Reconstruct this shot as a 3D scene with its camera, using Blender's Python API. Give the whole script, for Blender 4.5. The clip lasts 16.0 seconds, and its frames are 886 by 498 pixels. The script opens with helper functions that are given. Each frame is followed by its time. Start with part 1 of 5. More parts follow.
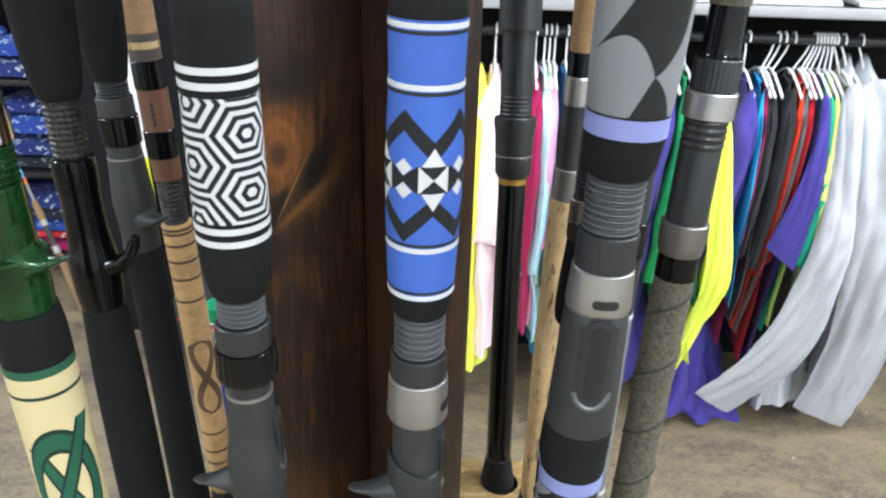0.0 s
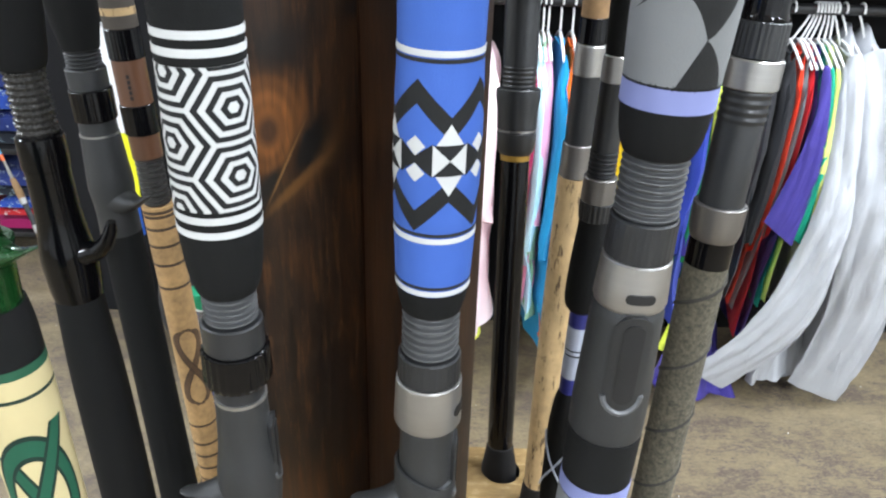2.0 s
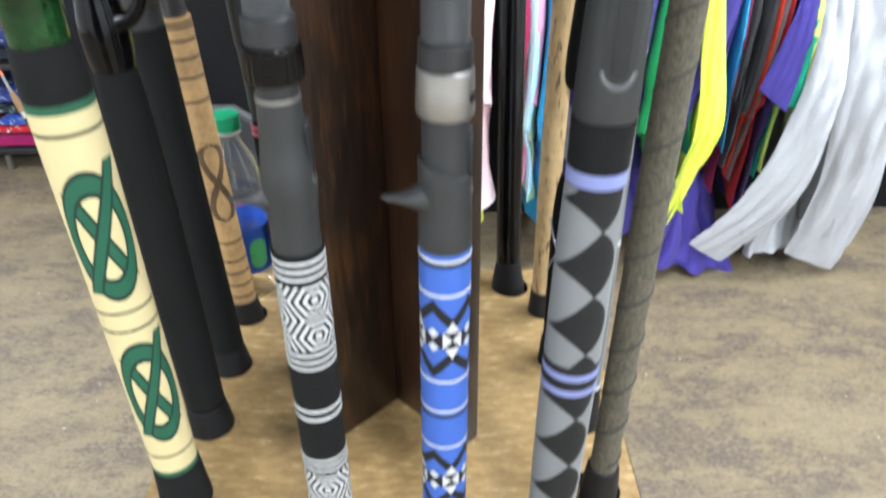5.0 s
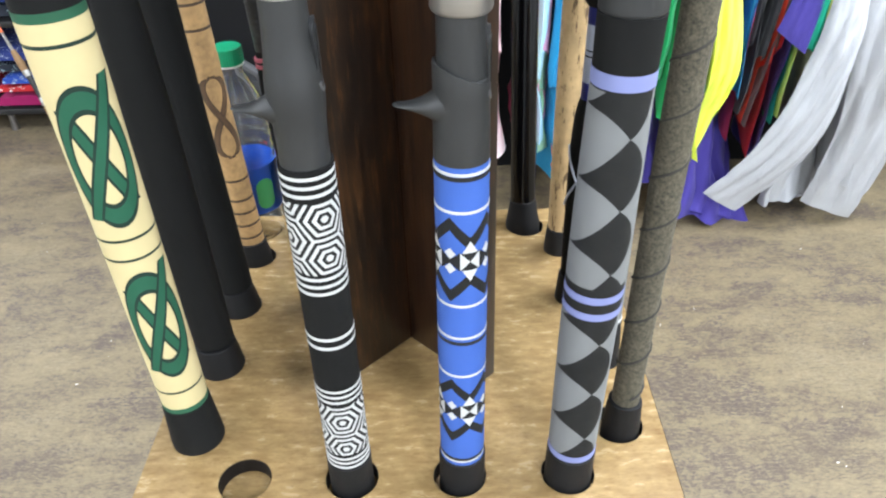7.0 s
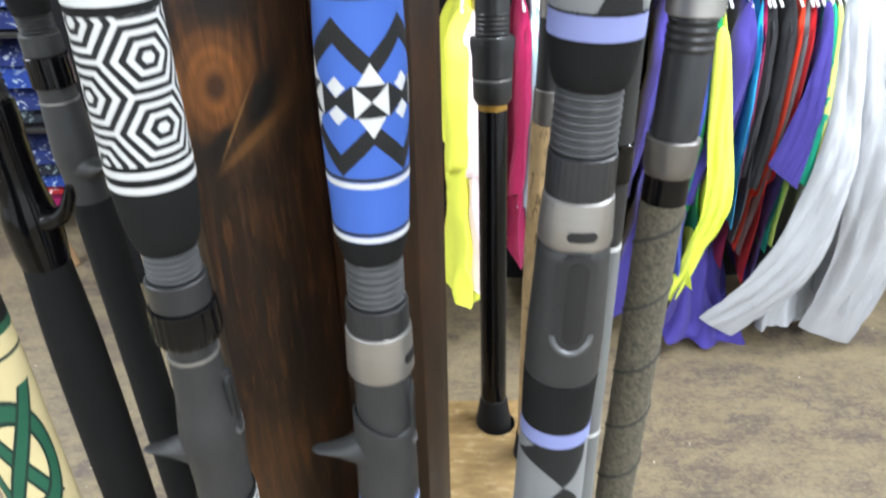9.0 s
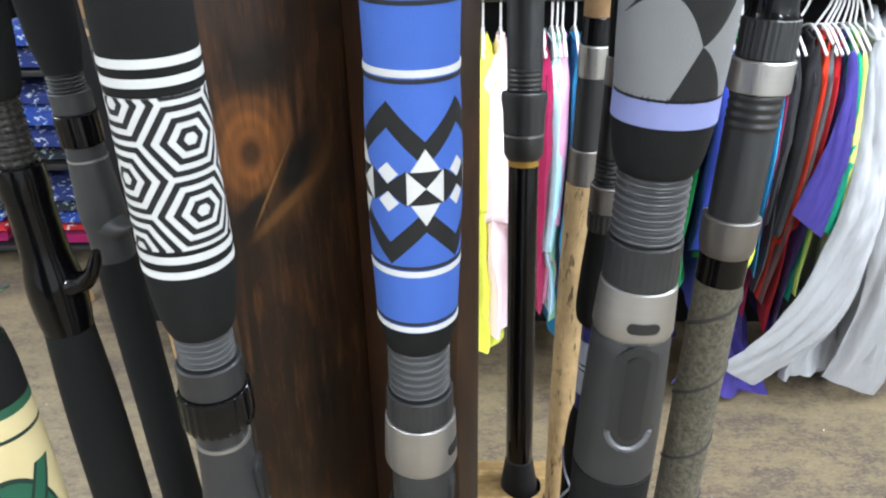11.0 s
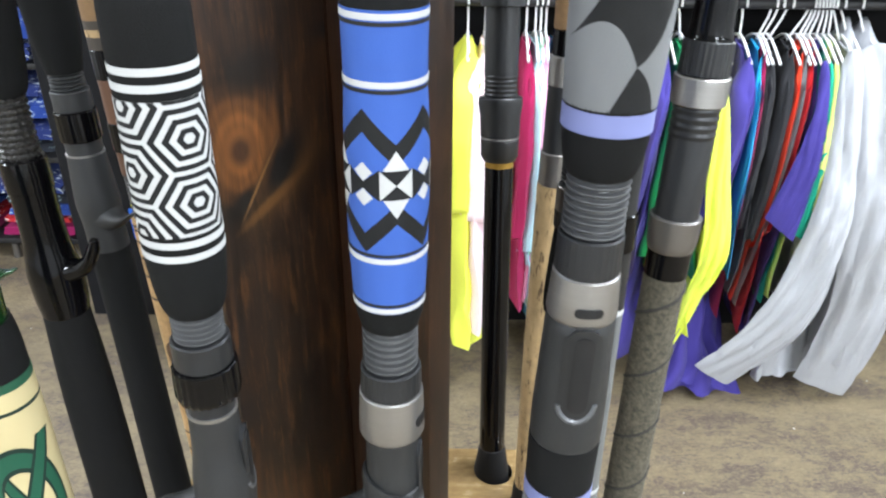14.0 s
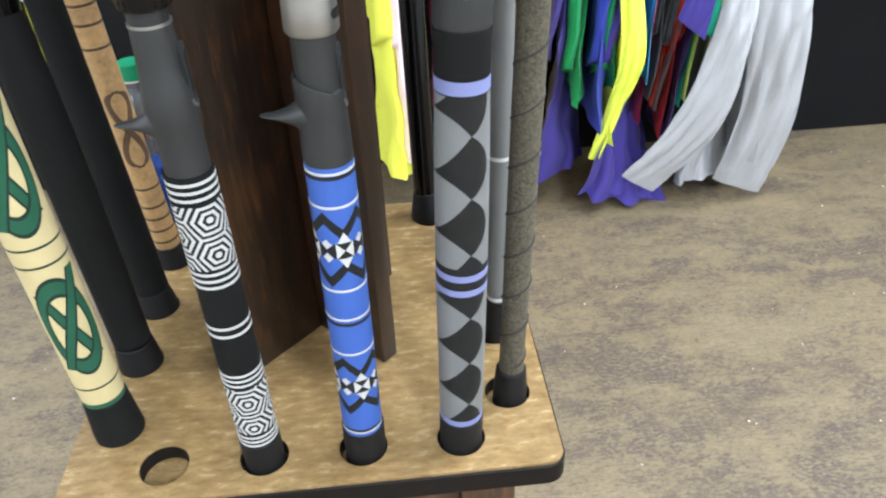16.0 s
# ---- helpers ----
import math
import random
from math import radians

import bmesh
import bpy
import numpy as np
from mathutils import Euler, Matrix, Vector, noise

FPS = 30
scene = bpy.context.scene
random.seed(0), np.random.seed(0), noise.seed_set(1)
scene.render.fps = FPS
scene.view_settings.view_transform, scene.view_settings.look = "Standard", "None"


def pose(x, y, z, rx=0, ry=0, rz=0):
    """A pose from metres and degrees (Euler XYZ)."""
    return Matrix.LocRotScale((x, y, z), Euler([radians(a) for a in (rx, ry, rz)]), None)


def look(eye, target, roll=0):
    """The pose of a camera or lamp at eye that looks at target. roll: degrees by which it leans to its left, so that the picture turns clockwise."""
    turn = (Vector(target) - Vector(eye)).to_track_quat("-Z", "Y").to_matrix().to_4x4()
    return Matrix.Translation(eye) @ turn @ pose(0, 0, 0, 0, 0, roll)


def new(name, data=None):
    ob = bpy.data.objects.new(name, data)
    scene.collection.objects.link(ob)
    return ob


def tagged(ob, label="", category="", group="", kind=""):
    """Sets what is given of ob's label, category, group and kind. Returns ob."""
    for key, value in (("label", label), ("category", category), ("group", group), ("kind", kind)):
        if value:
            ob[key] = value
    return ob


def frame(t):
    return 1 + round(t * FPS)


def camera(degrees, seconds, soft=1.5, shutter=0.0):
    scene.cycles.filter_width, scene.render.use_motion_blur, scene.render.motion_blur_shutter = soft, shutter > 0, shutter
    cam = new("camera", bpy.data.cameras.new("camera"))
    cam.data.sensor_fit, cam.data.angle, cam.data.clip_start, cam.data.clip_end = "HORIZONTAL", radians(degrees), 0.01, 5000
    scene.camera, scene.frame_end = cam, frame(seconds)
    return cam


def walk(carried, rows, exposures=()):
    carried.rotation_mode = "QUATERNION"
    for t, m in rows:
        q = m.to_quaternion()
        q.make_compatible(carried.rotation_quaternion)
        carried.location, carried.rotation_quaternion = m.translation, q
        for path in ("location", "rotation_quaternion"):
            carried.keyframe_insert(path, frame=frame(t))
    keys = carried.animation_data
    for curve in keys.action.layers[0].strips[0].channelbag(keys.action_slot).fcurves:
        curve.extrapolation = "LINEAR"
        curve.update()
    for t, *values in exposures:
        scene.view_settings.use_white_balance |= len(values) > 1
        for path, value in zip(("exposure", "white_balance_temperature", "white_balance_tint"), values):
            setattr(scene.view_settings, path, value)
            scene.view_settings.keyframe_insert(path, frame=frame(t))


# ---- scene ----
cam = camera(60.3, 16.0, soft=2.2, shutter=0.5)
PATH = [
    (0, (0.024, -0.34, 1.335), (-0.01, 1.464, 0.472), 1.7),
    (0.5, (0.042, -0.336, 1.353), (-0.038, 1.428, 0.414), 0.2),
    (1, (0.014, -0.317, 1.315), (-0.033, 1.456, 0.392), 0.7),
    (1.5, (0.013, -0.312, 1.321), (0.011, 1.47, 0.413), 2.0),
    (2, (0.011, -0.299, 1.322), (0.013, 1.476, 0.399), 1.8),
    (2.5, (0.005, -0.304, 1.341), (-0.03, 1.48, 0.437), 1.3),
    (3, (0.007, -0.364, 1.36), (-0.029, 1.423, 0.464), 1.4),
    (3.5, (0.008, -0.39, 1.361), (0.021, 1.37, 0.412), 1.3),
    (4, (0.0, -0.369, 1.364), (0.017, 1.392, 0.417), 1.0),
    (4.5, (-0.004, -0.395, 1.319), (-0.003, 1.345, 0.333), 0.3),
    (5, (0.003, -0.399, 1.237), (0.007, 1.287, 0.162), -0.7),
    (5.2, (0.003, -0.396, 1.216), (0.007, 1.261, 0.097), -1.3),
    (7.3, (-0.003, -0.392, 1.199), (-0.03, 1.238, 0.04), -2.1),
    (7.5, (-0.001, -0.389, 1.206), (-0.034, 1.237, 0.042), -2.2),
    (8, (0.031, -0.382, 1.242), (-0.015, 1.236, 0.068), -1.8),
    (8.5, (0.049, -0.342, 1.294), (0.022, 1.313, 0.171), -0.9),
    (8.7, (0.054, -0.314, 1.304), (0.022, 1.37, 0.226), -0.6),
    (9, (0.045, -0.298, 1.313), (0.005, 1.428, 0.304), -1.4),
    (9.5, (0.043, -0.277, 1.32), (-0.039, 1.491, 0.388), -2.1),
    (9.7, (0.035, -0.272, 1.316), (-0.042, 1.501, 0.394), -2.1),
    (11.8, (0.028, -0.271, 1.326), (-0.037, 1.498, 0.394), -0.3),
    (12, (0.029, -0.271, 1.326), (-0.033, 1.5, 0.398), -0.1),
    (12.5, (0.031, -0.271, 1.328), (-0.017, 1.497, 0.394), 0.5),
    (13, (0.026, -0.276, 1.329), (-0.024, 1.499, 0.408), 0.5),
    (13.5, (0.032, -0.288, 1.319), (-0.006, 1.478, 0.382), 1.1),
    (14, (0.037, -0.306, 1.337), (0.006, 1.465, 0.407), 0.4),
    (14.5, (0.051, -0.36, 1.313), (0.045, 1.399, 0.362), -0.5),
    (15, (0.058, -0.433, 1.277), (0.084, 1.275, 0.237), -1.3),
    (15.5, (0.044, -0.457, 1.238), (0.116, 1.191, 0.107), -2.4),
    (16, (0.048, -0.447, 1.229), (0.155, 1.171, 0.058), -2.6),
]
walk(cam, [(t, look(eye, target, roll)) for t, eye, target, roll in PATH],
     exposures=((0, 0.03), (1, 0.06), (2, 0.10), (3.5, 0.16), (4.5, 0.24), (5, 0.34), (7.5, 0.34), (8.5, 0.34), (9, 0.22), (9.5, 0.12), (12, 0.10), (13.5, 0.12), (14.5, 0.26), (15, 0.32), (15.5, 0.25), (16, 0.08)))

# ---- light ----
S = 0.70  # height of the rack's shelf
CX, CY, PITCH, HALF = -0.043, 0.178, 0.086, 0.215  # middle of the rack, spacing of its holes, half its width
world = bpy.data.worlds.new("shop_air")
scene.world = world
world.use_nodes = True
world.node_tree.nodes["Background"].inputs[0].default_value = (0.9, 0.95, 1.0, 1)
world.node_tree.nodes["Background"].inputs[1].default_value = 0.12
LAMP_POWER = 72.0
LAMPS = [(x, y) for x in (-2.6, 1.0, 3.4) for y in (-2.5, 3.1)] + [(-2.6, 0.40), (0.9, 0.40), (2.5, 0.85)]
CEILING = 2.9


# ---- node arithmetic ----
class E:
    """A value in a node tree, with arithmetic."""

    def __init__(self, nt, s):
        self.nt, self.s = nt, s

    def op(self, kind, *others):
        n = self.nt.nodes.new("ShaderNodeMath")
        n.operation = kind
        for i, v in enumerate((self, *others)):
            if isinstance(v, E):
                self.nt.links.new(v.s, n.inputs[i])
            else:
                n.inputs[i].default_value = v
        return E(self.nt, n.outputs[0])

    def __add__(self, o): return self.op("ADD", o)
    def __sub__(self, o): return self.op("SUBTRACT", o)
    def __mul__(self, o): return self.op("MULTIPLY", o)
    def __truediv__(self, o): return self.op("DIVIDE", o)
    def abs(self): return self.op("ABSOLUTE")
    def sin(self): return self.op("SINE")
    def cos(self): return self.op("COSINE")
    def sqrt(self): return self.op("SQRT")
    def fract(self): return self.op("FRACT")
    def min(self, o): return self.op("MINIMUM", o)
    def max(self, o): return self.op("MAXIMUM", o)
    def lt(self, o): return self.op("LESS_THAN", o)
    def gt(self, o): return self.op("GREATER_THAN", o)
    def mod2(self): return self.op("FLOORED_MODULO", 2.0)
    def floor(self): return self.op("FLOOR")
    def clamp01(self): return self.max(0.0).min(1.0)
    def near(self, o, w): return (self - o).abs().lt(w)


def mix(nt, fac, a, b):
    n = nt.nodes.new("ShaderNodeMix")
    n.data_type = "RGBA"
    for sock, v in ((n.inputs[0], fac), (n.inputs[6], a), (n.inputs[7], b)):
        if isinstance(v, E):
            nt.links.new(v.s, sock)
        elif isinstance(v, bpy.types.NodeSocket):
            nt.links.new(v, sock)
        elif isinstance(v, (int, float)):
            sock.default_value = v
        else:
            sock.default_value = (*v[:3], 1)
    return n.outputs[2]


def noise_node(nt, scale, detail=4.0, stretch=(1, 1, 1), coord="Object", rough=0.55, distort=0.0):
    c = nt.nodes.new("ShaderNodeTexCoord")
    m = nt.nodes.new("ShaderNodeMapping")
    m.inputs["Scale"].default_value = stretch
    n = nt.nodes.new("ShaderNodeTexNoise")
    n.inputs["Scale"].default_value, n.inputs["Detail"].default_value = scale, detail
    n.inputs["Roughness"].default_value, n.inputs["Distortion"].default_value = rough, distort
    nt.links.new(c.outputs[coord], m.inputs[0])
    nt.links.new(m.outputs[0], n.inputs["Vector"])
    return E(nt, n.outputs["Fac"])


def ramp(nt, x, stops):
    n = nt.nodes.new("ShaderNodeValToRGB")
    while len(n.color_ramp.elements) < len(stops):
        n.color_ramp.elements.new(0.5)
    for e, (p, c) in zip(n.color_ramp.elements, stops):
        e.position, e.color = p, (*c, 1)
    nt.links.new(x.s, n.inputs[0])
    return n.outputs[0]


def mat(name, col, rough=0.5, metal=0.0, vary=0.12, scale=60.0, bump=0.0, bscale=900.0, coat=0.0, sheen=0.0,
        pattern=None, stretch=(1, 1, 1), spec=0.5):
    """A surface: a colour or a pattern of the part's (turn, height), broken up at two scales, with fine relief."""
    m = bpy.data.materials.new(name)
    m.use_nodes = True
    nt = m.node_tree
    p = nt.nodes["Principled BSDF"]
    p.inputs["Roughness"].default_value, p.inputs["Metallic"].default_value = rough, metal
    p.inputs["Coat Weight"].default_value, p.inputs["Coat Roughness"].default_value = coat, 0.08
    p.inputs["Sheen Weight"].default_value = sheen
    p.inputs["Specular IOR Level"].default_value = spec
    if pattern:
        uv = nt.nodes.new("ShaderNodeUVMap")
        sep = nt.nodes.new("ShaderNodeSeparateXYZ")
        nt.links.new(uv.outputs[0], sep.inputs[0])
        col = pattern(nt, E(nt, sep.outputs[0]), E(nt, sep.outputs[1]))
    big, small = noise_node(nt, scale * 0.22, 3, stretch), noise_node(nt, scale, 5, stretch)
    shade = (big * 0.6 + small * 0.4 - 0.5) * (vary * 4) + 1.0
    mul = nt.nodes.new("ShaderNodeMix")
    mul.data_type, mul.blend_type = "RGBA", "MULTIPLY"
    mul.inputs[0].default_value = 1.0
    if isinstance(col, bpy.types.NodeSocket):
        nt.links.new(col, mul.inputs[6])
    else:
        mul.inputs[6].default_value = (*col, 1)
    nt.links.new(shade.s, mul.inputs[7])
    nt.links.new(mul.outputs[2], p.inputs["Base Color"])
    rr = (small - 0.5) * 0.25 + rough
    nt.links.new(rr.s, p.inputs["Roughness"])
    if bump:
        b = nt.nodes.new("ShaderNodeBump")
        b.inputs["Strength"].default_value, b.inputs["Distance"].default_value = bump, 0.001
        nt.links.new(noise_node(nt, bscale, 3, stretch).s, b.inputs["Height"])
        nt.links.new(b.outputs[0], p.inputs["Normal"])
    return m


FOAM, INK, WHITE = (0.0084, 0.0085, 0.0082), (0.008, 0.0083, 0.0085), (0.50, 0.505, 0.49)
BLUE, LAV, GREY = (0.040, 0.104, 0.375), (0.180, 0.205, 0.40), (0.165, 0.171, 0.170)
CREAM, GREEN = (0.53, 0.445, 0.235), (0.010, 0.075, 0.035)
CORK = (0.30, 0.175, 0.075)


def hex_pattern(h0, turn):
    """Nested hexagons, four columns round the grip."""
    def f(nt, u, v):
        x = (u - turn / 360) * 4 * 1.5
        y = (v - h0) / 0.0297 * 1.7320508
        best = None
        for ox, oy in ((0.0, 0.0), (1.5, 0.8660254)):
            dx = (((x - ox) / 3.0 + 0.5).fract() - 0.5) * 3.0
            dy = (((y - oy) / 1.7320508 + 0.5).fract() - 0.5) * 1.7320508
            d = dy.abs().max(dy.abs() * 0.5 + dx.abs() * 0.8660254)
            best = d if best is None else best.min(d)
        band = (best * (6.45 / 0.8660254)).floor().mod2()
        return mix(nt, band, WHITE, INK)
    return f


def blue_pattern(centres, turn):
    """A blue grip with a belt of chevrons and white diamonds at each centre."""
    def f(nt, u, v):
        a = ((u - turn / 360) * 4 + 0.5).fract() - 0.5   # one repeat, -0.5 to 0.5
        x = a.abs() * 0.0285                              # metres from the large diamond
        col = BLUE
        for c in centres:
            y = (v - c).abs()
            zig = (y - (x * 1.05 + 0.0135)).abs().lt(0.0050)
            side = (x * -1.0 + 0.01425)
            zig = zig.max((y - 0.0262).abs().lt(0.0012) * side.lt(0.002))
            sq = x.lt(0.0070) * y.lt(0.0068)
            tri = (x + y * 0.62).lt(0.0098) * y.gt(0.0068)
            white = (sq * x.gt(y)).max(tri)
            black = (sq * y.gt(x)).max(x.gt(0.0070) * y.lt(side * 0.80 + 0.0016))
            small = ((x - 0.01425).abs() + (y - 0.0059).abs()).lt(0.0043)
            white = white.max(small)
            col = mix(nt, zig, col, FOAM)
            col = mix(nt, black, col, INK)
            col = mix(nt, white, col, WHITE)
        return col
    return f


def argyle_pattern(spans, turn):
    """Grey scales with rounded tops that meet at points, in spans of (low, high, first point, step, drop, repeats, left share)."""
    def f(nt, u, v):
        col = FOAM
        for low, high, first, step, drop, repeats, share in spans:
            a = ((u - turn / 360) * repeats + share).fract() - share   # 0 at the line of points
            y = ((v - first) / step).fract() * -1.0 + 1.0               # 0 at a point, 1 at the next below
            left = ((a * (-1.0 / share)).clamp01() * 1.35).sin() * (1.0 / math.sin(1.35))
            if share > 0.5:
                dome = (left * 2.0 - left * left) * (drop - 1.0) + 1.0
            else:
                dome = left * (drop - 1.0) - (left - left * left) * 0.84 + 1.0
            dark = y.gt(left * drop) * y.lt(dome) * a.lt(0.0)
            right = (a / (1.0 - share)).clamp01()
            belly = right.lt((y * math.pi).sin().max(0.0).op("POWER", 0.75) * (0.55 if share > 0.5 else 0.45))
            dark = dark.max(belly * a.gt(0.0))
            inside = v.gt(low) * v.lt(high)
            col = mix(nt, inside * (dark * -1.0 + 1.0), col, GREY)
        return col
    return f


def knot_pattern(base, strand, edge, knots, lines, half, width, turn, oval=False, line_w=0.0011, rope=0.20):
    """Closed two-strand knots on a plain grip, and thin rings."""
    def f(nt, u, v):
        x = (((u - turn / 360) + 0.5).fract() - 0.5) * 6.2832
        col = base
        for h in lines:
            col = mix(nt, v.near(h, line_w), col, edge)
        for c in knots:
            s = ((v - c) / half).max(-1.0).min(1.0)
            inside = (v - c).abs().lt(half * 1.04)
            if not oval:
                lobe = s * ((s * s * -1.0 + 1.0).max(0.0).sqrt()) * (2 * width)
                strands = [((x - lobe).abs(), inside), ((x + lobe).abs(), inside)]
            else:
                q = (v - c) / half
                e = ((x / width) * (x / width) + q * q).sqrt()
                strands = [((x + q * (width * 0.86)).abs() * 0.8, q.abs().lt(0.86)), ((e - 1.0).abs() * (width * 0.95), q.abs().lt(1.3)),
                           ((x - q * (width * 0.80)).abs() * 0.8, (q - 0.12).abs().lt(1.18))]
            for d, gate in strands:
                col = mix(nt, d.lt(rope) * gate, col, edge)
                col = mix(nt, d.lt(rope * 0.62) * gate, col, strand)
        return col
    return f


# ---- materials ----
foam = mat("foam_rubber", FOAM, 0.82, vary=0.22, scale=45, bump=0.35, bscale=1500, spec=0.15)
soft_black = mat("soft_black_rubber", (0.007, 0.007, 0.0075), 0.65, bump=0.2, spec=0.25)
gloss_black = mat("gloss_black_lacquer", (0.0025, 0.0025, 0.003), 0.12, coat=0.0, vary=0.05, spec=0.30)
satin_black = mat("satin_black_plastic", (0.017, 0.018, 0.019), 0.38, vary=0.08)
seat_grey = mat("graphite_reel_seat", (0.021, 0.022, 0.022), 0.50, vary=0.18, scale=90, bump=0.12, bscale=700)
dark_gunmetal = mat("dark_gunmetal", (0.045, 0.043, 0.040), 0.30, metal=0.6, vary=0.1)
thread_grey = mat("thread_grey", (0.052, 0.053, 0.053), 0.48, vary=0.05)
# Lighter grey than the graphite of the seat itself.
rim_grey = mat("pale_seat_rim", (0.085, 0.088, 0.090), 0.35)
silver = mat("brushed_metal", (0.40, 0.395, 0.38), 0.36, metal=0.9, vary=0.06, scale=200, stretch=(1, 1, 14), bump=0.05)
gunmetal = mat("gunmetal", (0.22, 0.21, 0.20), 0.36, metal=0.85, vary=0.06, scale=200)
chrome = mat("chrome", (0.58, 0.57, 0.55), 0.10, metal=1.0, vary=0.02)
white_ring = mat("white_foam_ring", WHITE, 0.75, vary=0.05)
ink_ring = mat("black_foam_ring", INK, 0.8, vary=0.05)
lavender = mat("lavender_foam", LAV, 0.75, vary=0.06)
blue_foam = mat("blue_foam", BLUE, 0.75, vary=0.06)
green_cloth_ring = mat("dark_green_foam", GREEN, 0.8, vary=0.08)
green_metal = mat("green_lacquer", (0.0042, 0.036, 0.0075), 0.26, metal=0.45, coat=0.5, vary=1.3, scale=95)
pink_wrap = mat("pink_wrap", (0.5, 0.12, 0.16), 0.5)
navy_wrap = mat("navy_wrap", (0.02, 0.025, 0.17), 0.4)
pale_wrap = mat("pale_wrap", (0.42, 0.46, 0.55), 0.5)
gold_wrap = mat("gold_wrap", (0.35, 0.2, 0.03), 0.4, metal=0.4)
hex_low = mat("hexagon_foam", WHITE, 0.78, vary=0.05, pattern=hex_pattern(0.064, 8), bump=0.25, bscale=1500, spec=0.35)
hex_mid = mat("hexagon_foam_middle", WHITE, 0.78, vary=0.05, pattern=hex_pattern(0.216, 34), bump=0.25, bscale=1500, spec=0.35)
hex_top = mat("hexagon_foam_upper", WHITE, 0.78, vary=0.05, pattern=hex_pattern(0.499, 52), bump=0.25, bscale=1500, spec=0.35)
blue_grip = mat("blue_chevron_foam", BLUE, 0.78, vary=0.06, pattern=blue_pattern((0.073, 0.212, 0.511), 17), bump=0.25, bscale=1500, spec=0.35)
argyle = mat("argyle_foam", GREY, 0.78, vary=0.06, bump=0.25, bscale=1500, spec=0.35,
             pattern=argyle_pattern(((0.018, 0.158, 0.039, 0.0485, 0.66, 2, 0.58), (0.185, 0.322, 0.197, 0.0487, 0.66, 2, 0.58), (0.54, 0.75, 0.562, 0.061, 0.86, 2, 0.5)), 13))
celtic = mat("cream_knot_foam", CREAM, 0.75, vary=0.08, bump=0.25, bscale=1500, spec=0.35,
             pattern=knot_pattern(CREAM, (0.012, 0.085, 0.045), (0.006, 0.022, 0.014), (0.266, 0.122), (0.342, 0.203, 0.186, 0.052), 0.0425, 0.92, 25, True))
cork_knot = mat("cork_with_burnt_knot", CORK, 0.72, vary=0.55, scale=200, bump=0.4, bscale=500,
                pattern=knot_pattern((0.385, 0.235, 0.098), (0.085, 0.045, 0.020), (0.050, 0.028, 0.014), (0.172,),
                                     (0.028, 0.044, 0.060, 0.076, 0.100, 0.262, 0.286, 0.305, 0.322, 0.334, 0.338), 0.043, 0.84, 28, line_w=0.0014, rope=0.27))
rubber_cork = mat("plain_cork", (0.235, 0.138, 0.060), 0.75, vary=0.35, scale=220, bump=0.4, bscale=420)


def flecked(base, fleck, long):
    """Cork with dark flecks that run along the grip."""
    def f(nt, u, v):
        n, k = noise_node(nt, 190.0, 4, (1, 1, long), rough=0.7), noise_node(nt, 60.0, 3, (1, 1, long * 2))
        col = mix(nt, ((k - 0.42) * 4.0).clamp01() * 0.55, base, tuple(0.62 * c for c in base))
        return mix(nt, ((n - 0.56) * 12.0).clamp01() * 0.9, col, fleck)
    return f


burl_cork = mat("speckled_burl_cork", CORK, 0.75, vary=0.30, scale=120, bump=0.4, bscale=420, pattern=flecked((0.46, 0.315, 0.150), (0.060, 0.034, 0.016), 0.22))
burl_wood = mat("red_brown_wood_insert", (0.100, 0.043, 0.021), 0.4, vary=0.35, scale=90, stretch=(1, 1, 0.2), coat=0.3)
dark_cork = mat("dark_cork_ring", (0.05, 0.04, 0.03), 0.7, vary=0.3, scale=200)
stone_wrap = mat("stone_coloured_grip_tape", (0.078, 0.069, 0.046), 0.85, vary=1.1, scale=1900, bump=0.8, bscale=700)
tape_seam = mat("grip_tape_seam", (0.035, 0.032, 0.026), 0.9)
grey_blank = mat("satin_grey_foam", (0.13, 0.135, 0.13), 0.6, vary=0.06)
blank_black = mat("rod_blank_black", (0.008, 0.008, 0.009), 0.18, coat=0.4)
dark_recess = mat("dark_recess", (0.006, 0.006, 0.006), 0.6)
white_plastic = mat("white_plastic", (0.78, 0.78, 0.77), 0.4, vary=0.04)
black_metal = mat("black_powder_coat", (0.010, 0.010, 0.011), 0.5, vary=0.15)
panel_black = mat("black_panel", (0.0065, 0.0065, 0.0072), 0.75, vary=0.2, scale=12, spec=0.12)
panel_grey = mat("charcoal_panel", (0.0085, 0.0085, 0.0095), 0.72, vary=0.2, scale=12, spec=0.15)
shelf_grey = mat("grey_shelf_edge", (0.33, 0.33, 0.33), 0.5)
plaster = mat("painted_wall", (0.62, 0.62, 0.60), 0.85, vary=0.05, scale=8, bump=0.1, bscale=300)
ceiling_tile = mat("ceiling_board", (0.74, 0.74, 0.72), 0.9, vary=0.04, scale=30, bump=0.2, bscale=200)
# The shelf's own dark edge, and the shade painted into its holes.
edge_and_hole_dark = mat("shelf_edge_and_hole_shade", (0.008, 0.006, 0.005), 0.6, vary=0.2, spec=0.2)


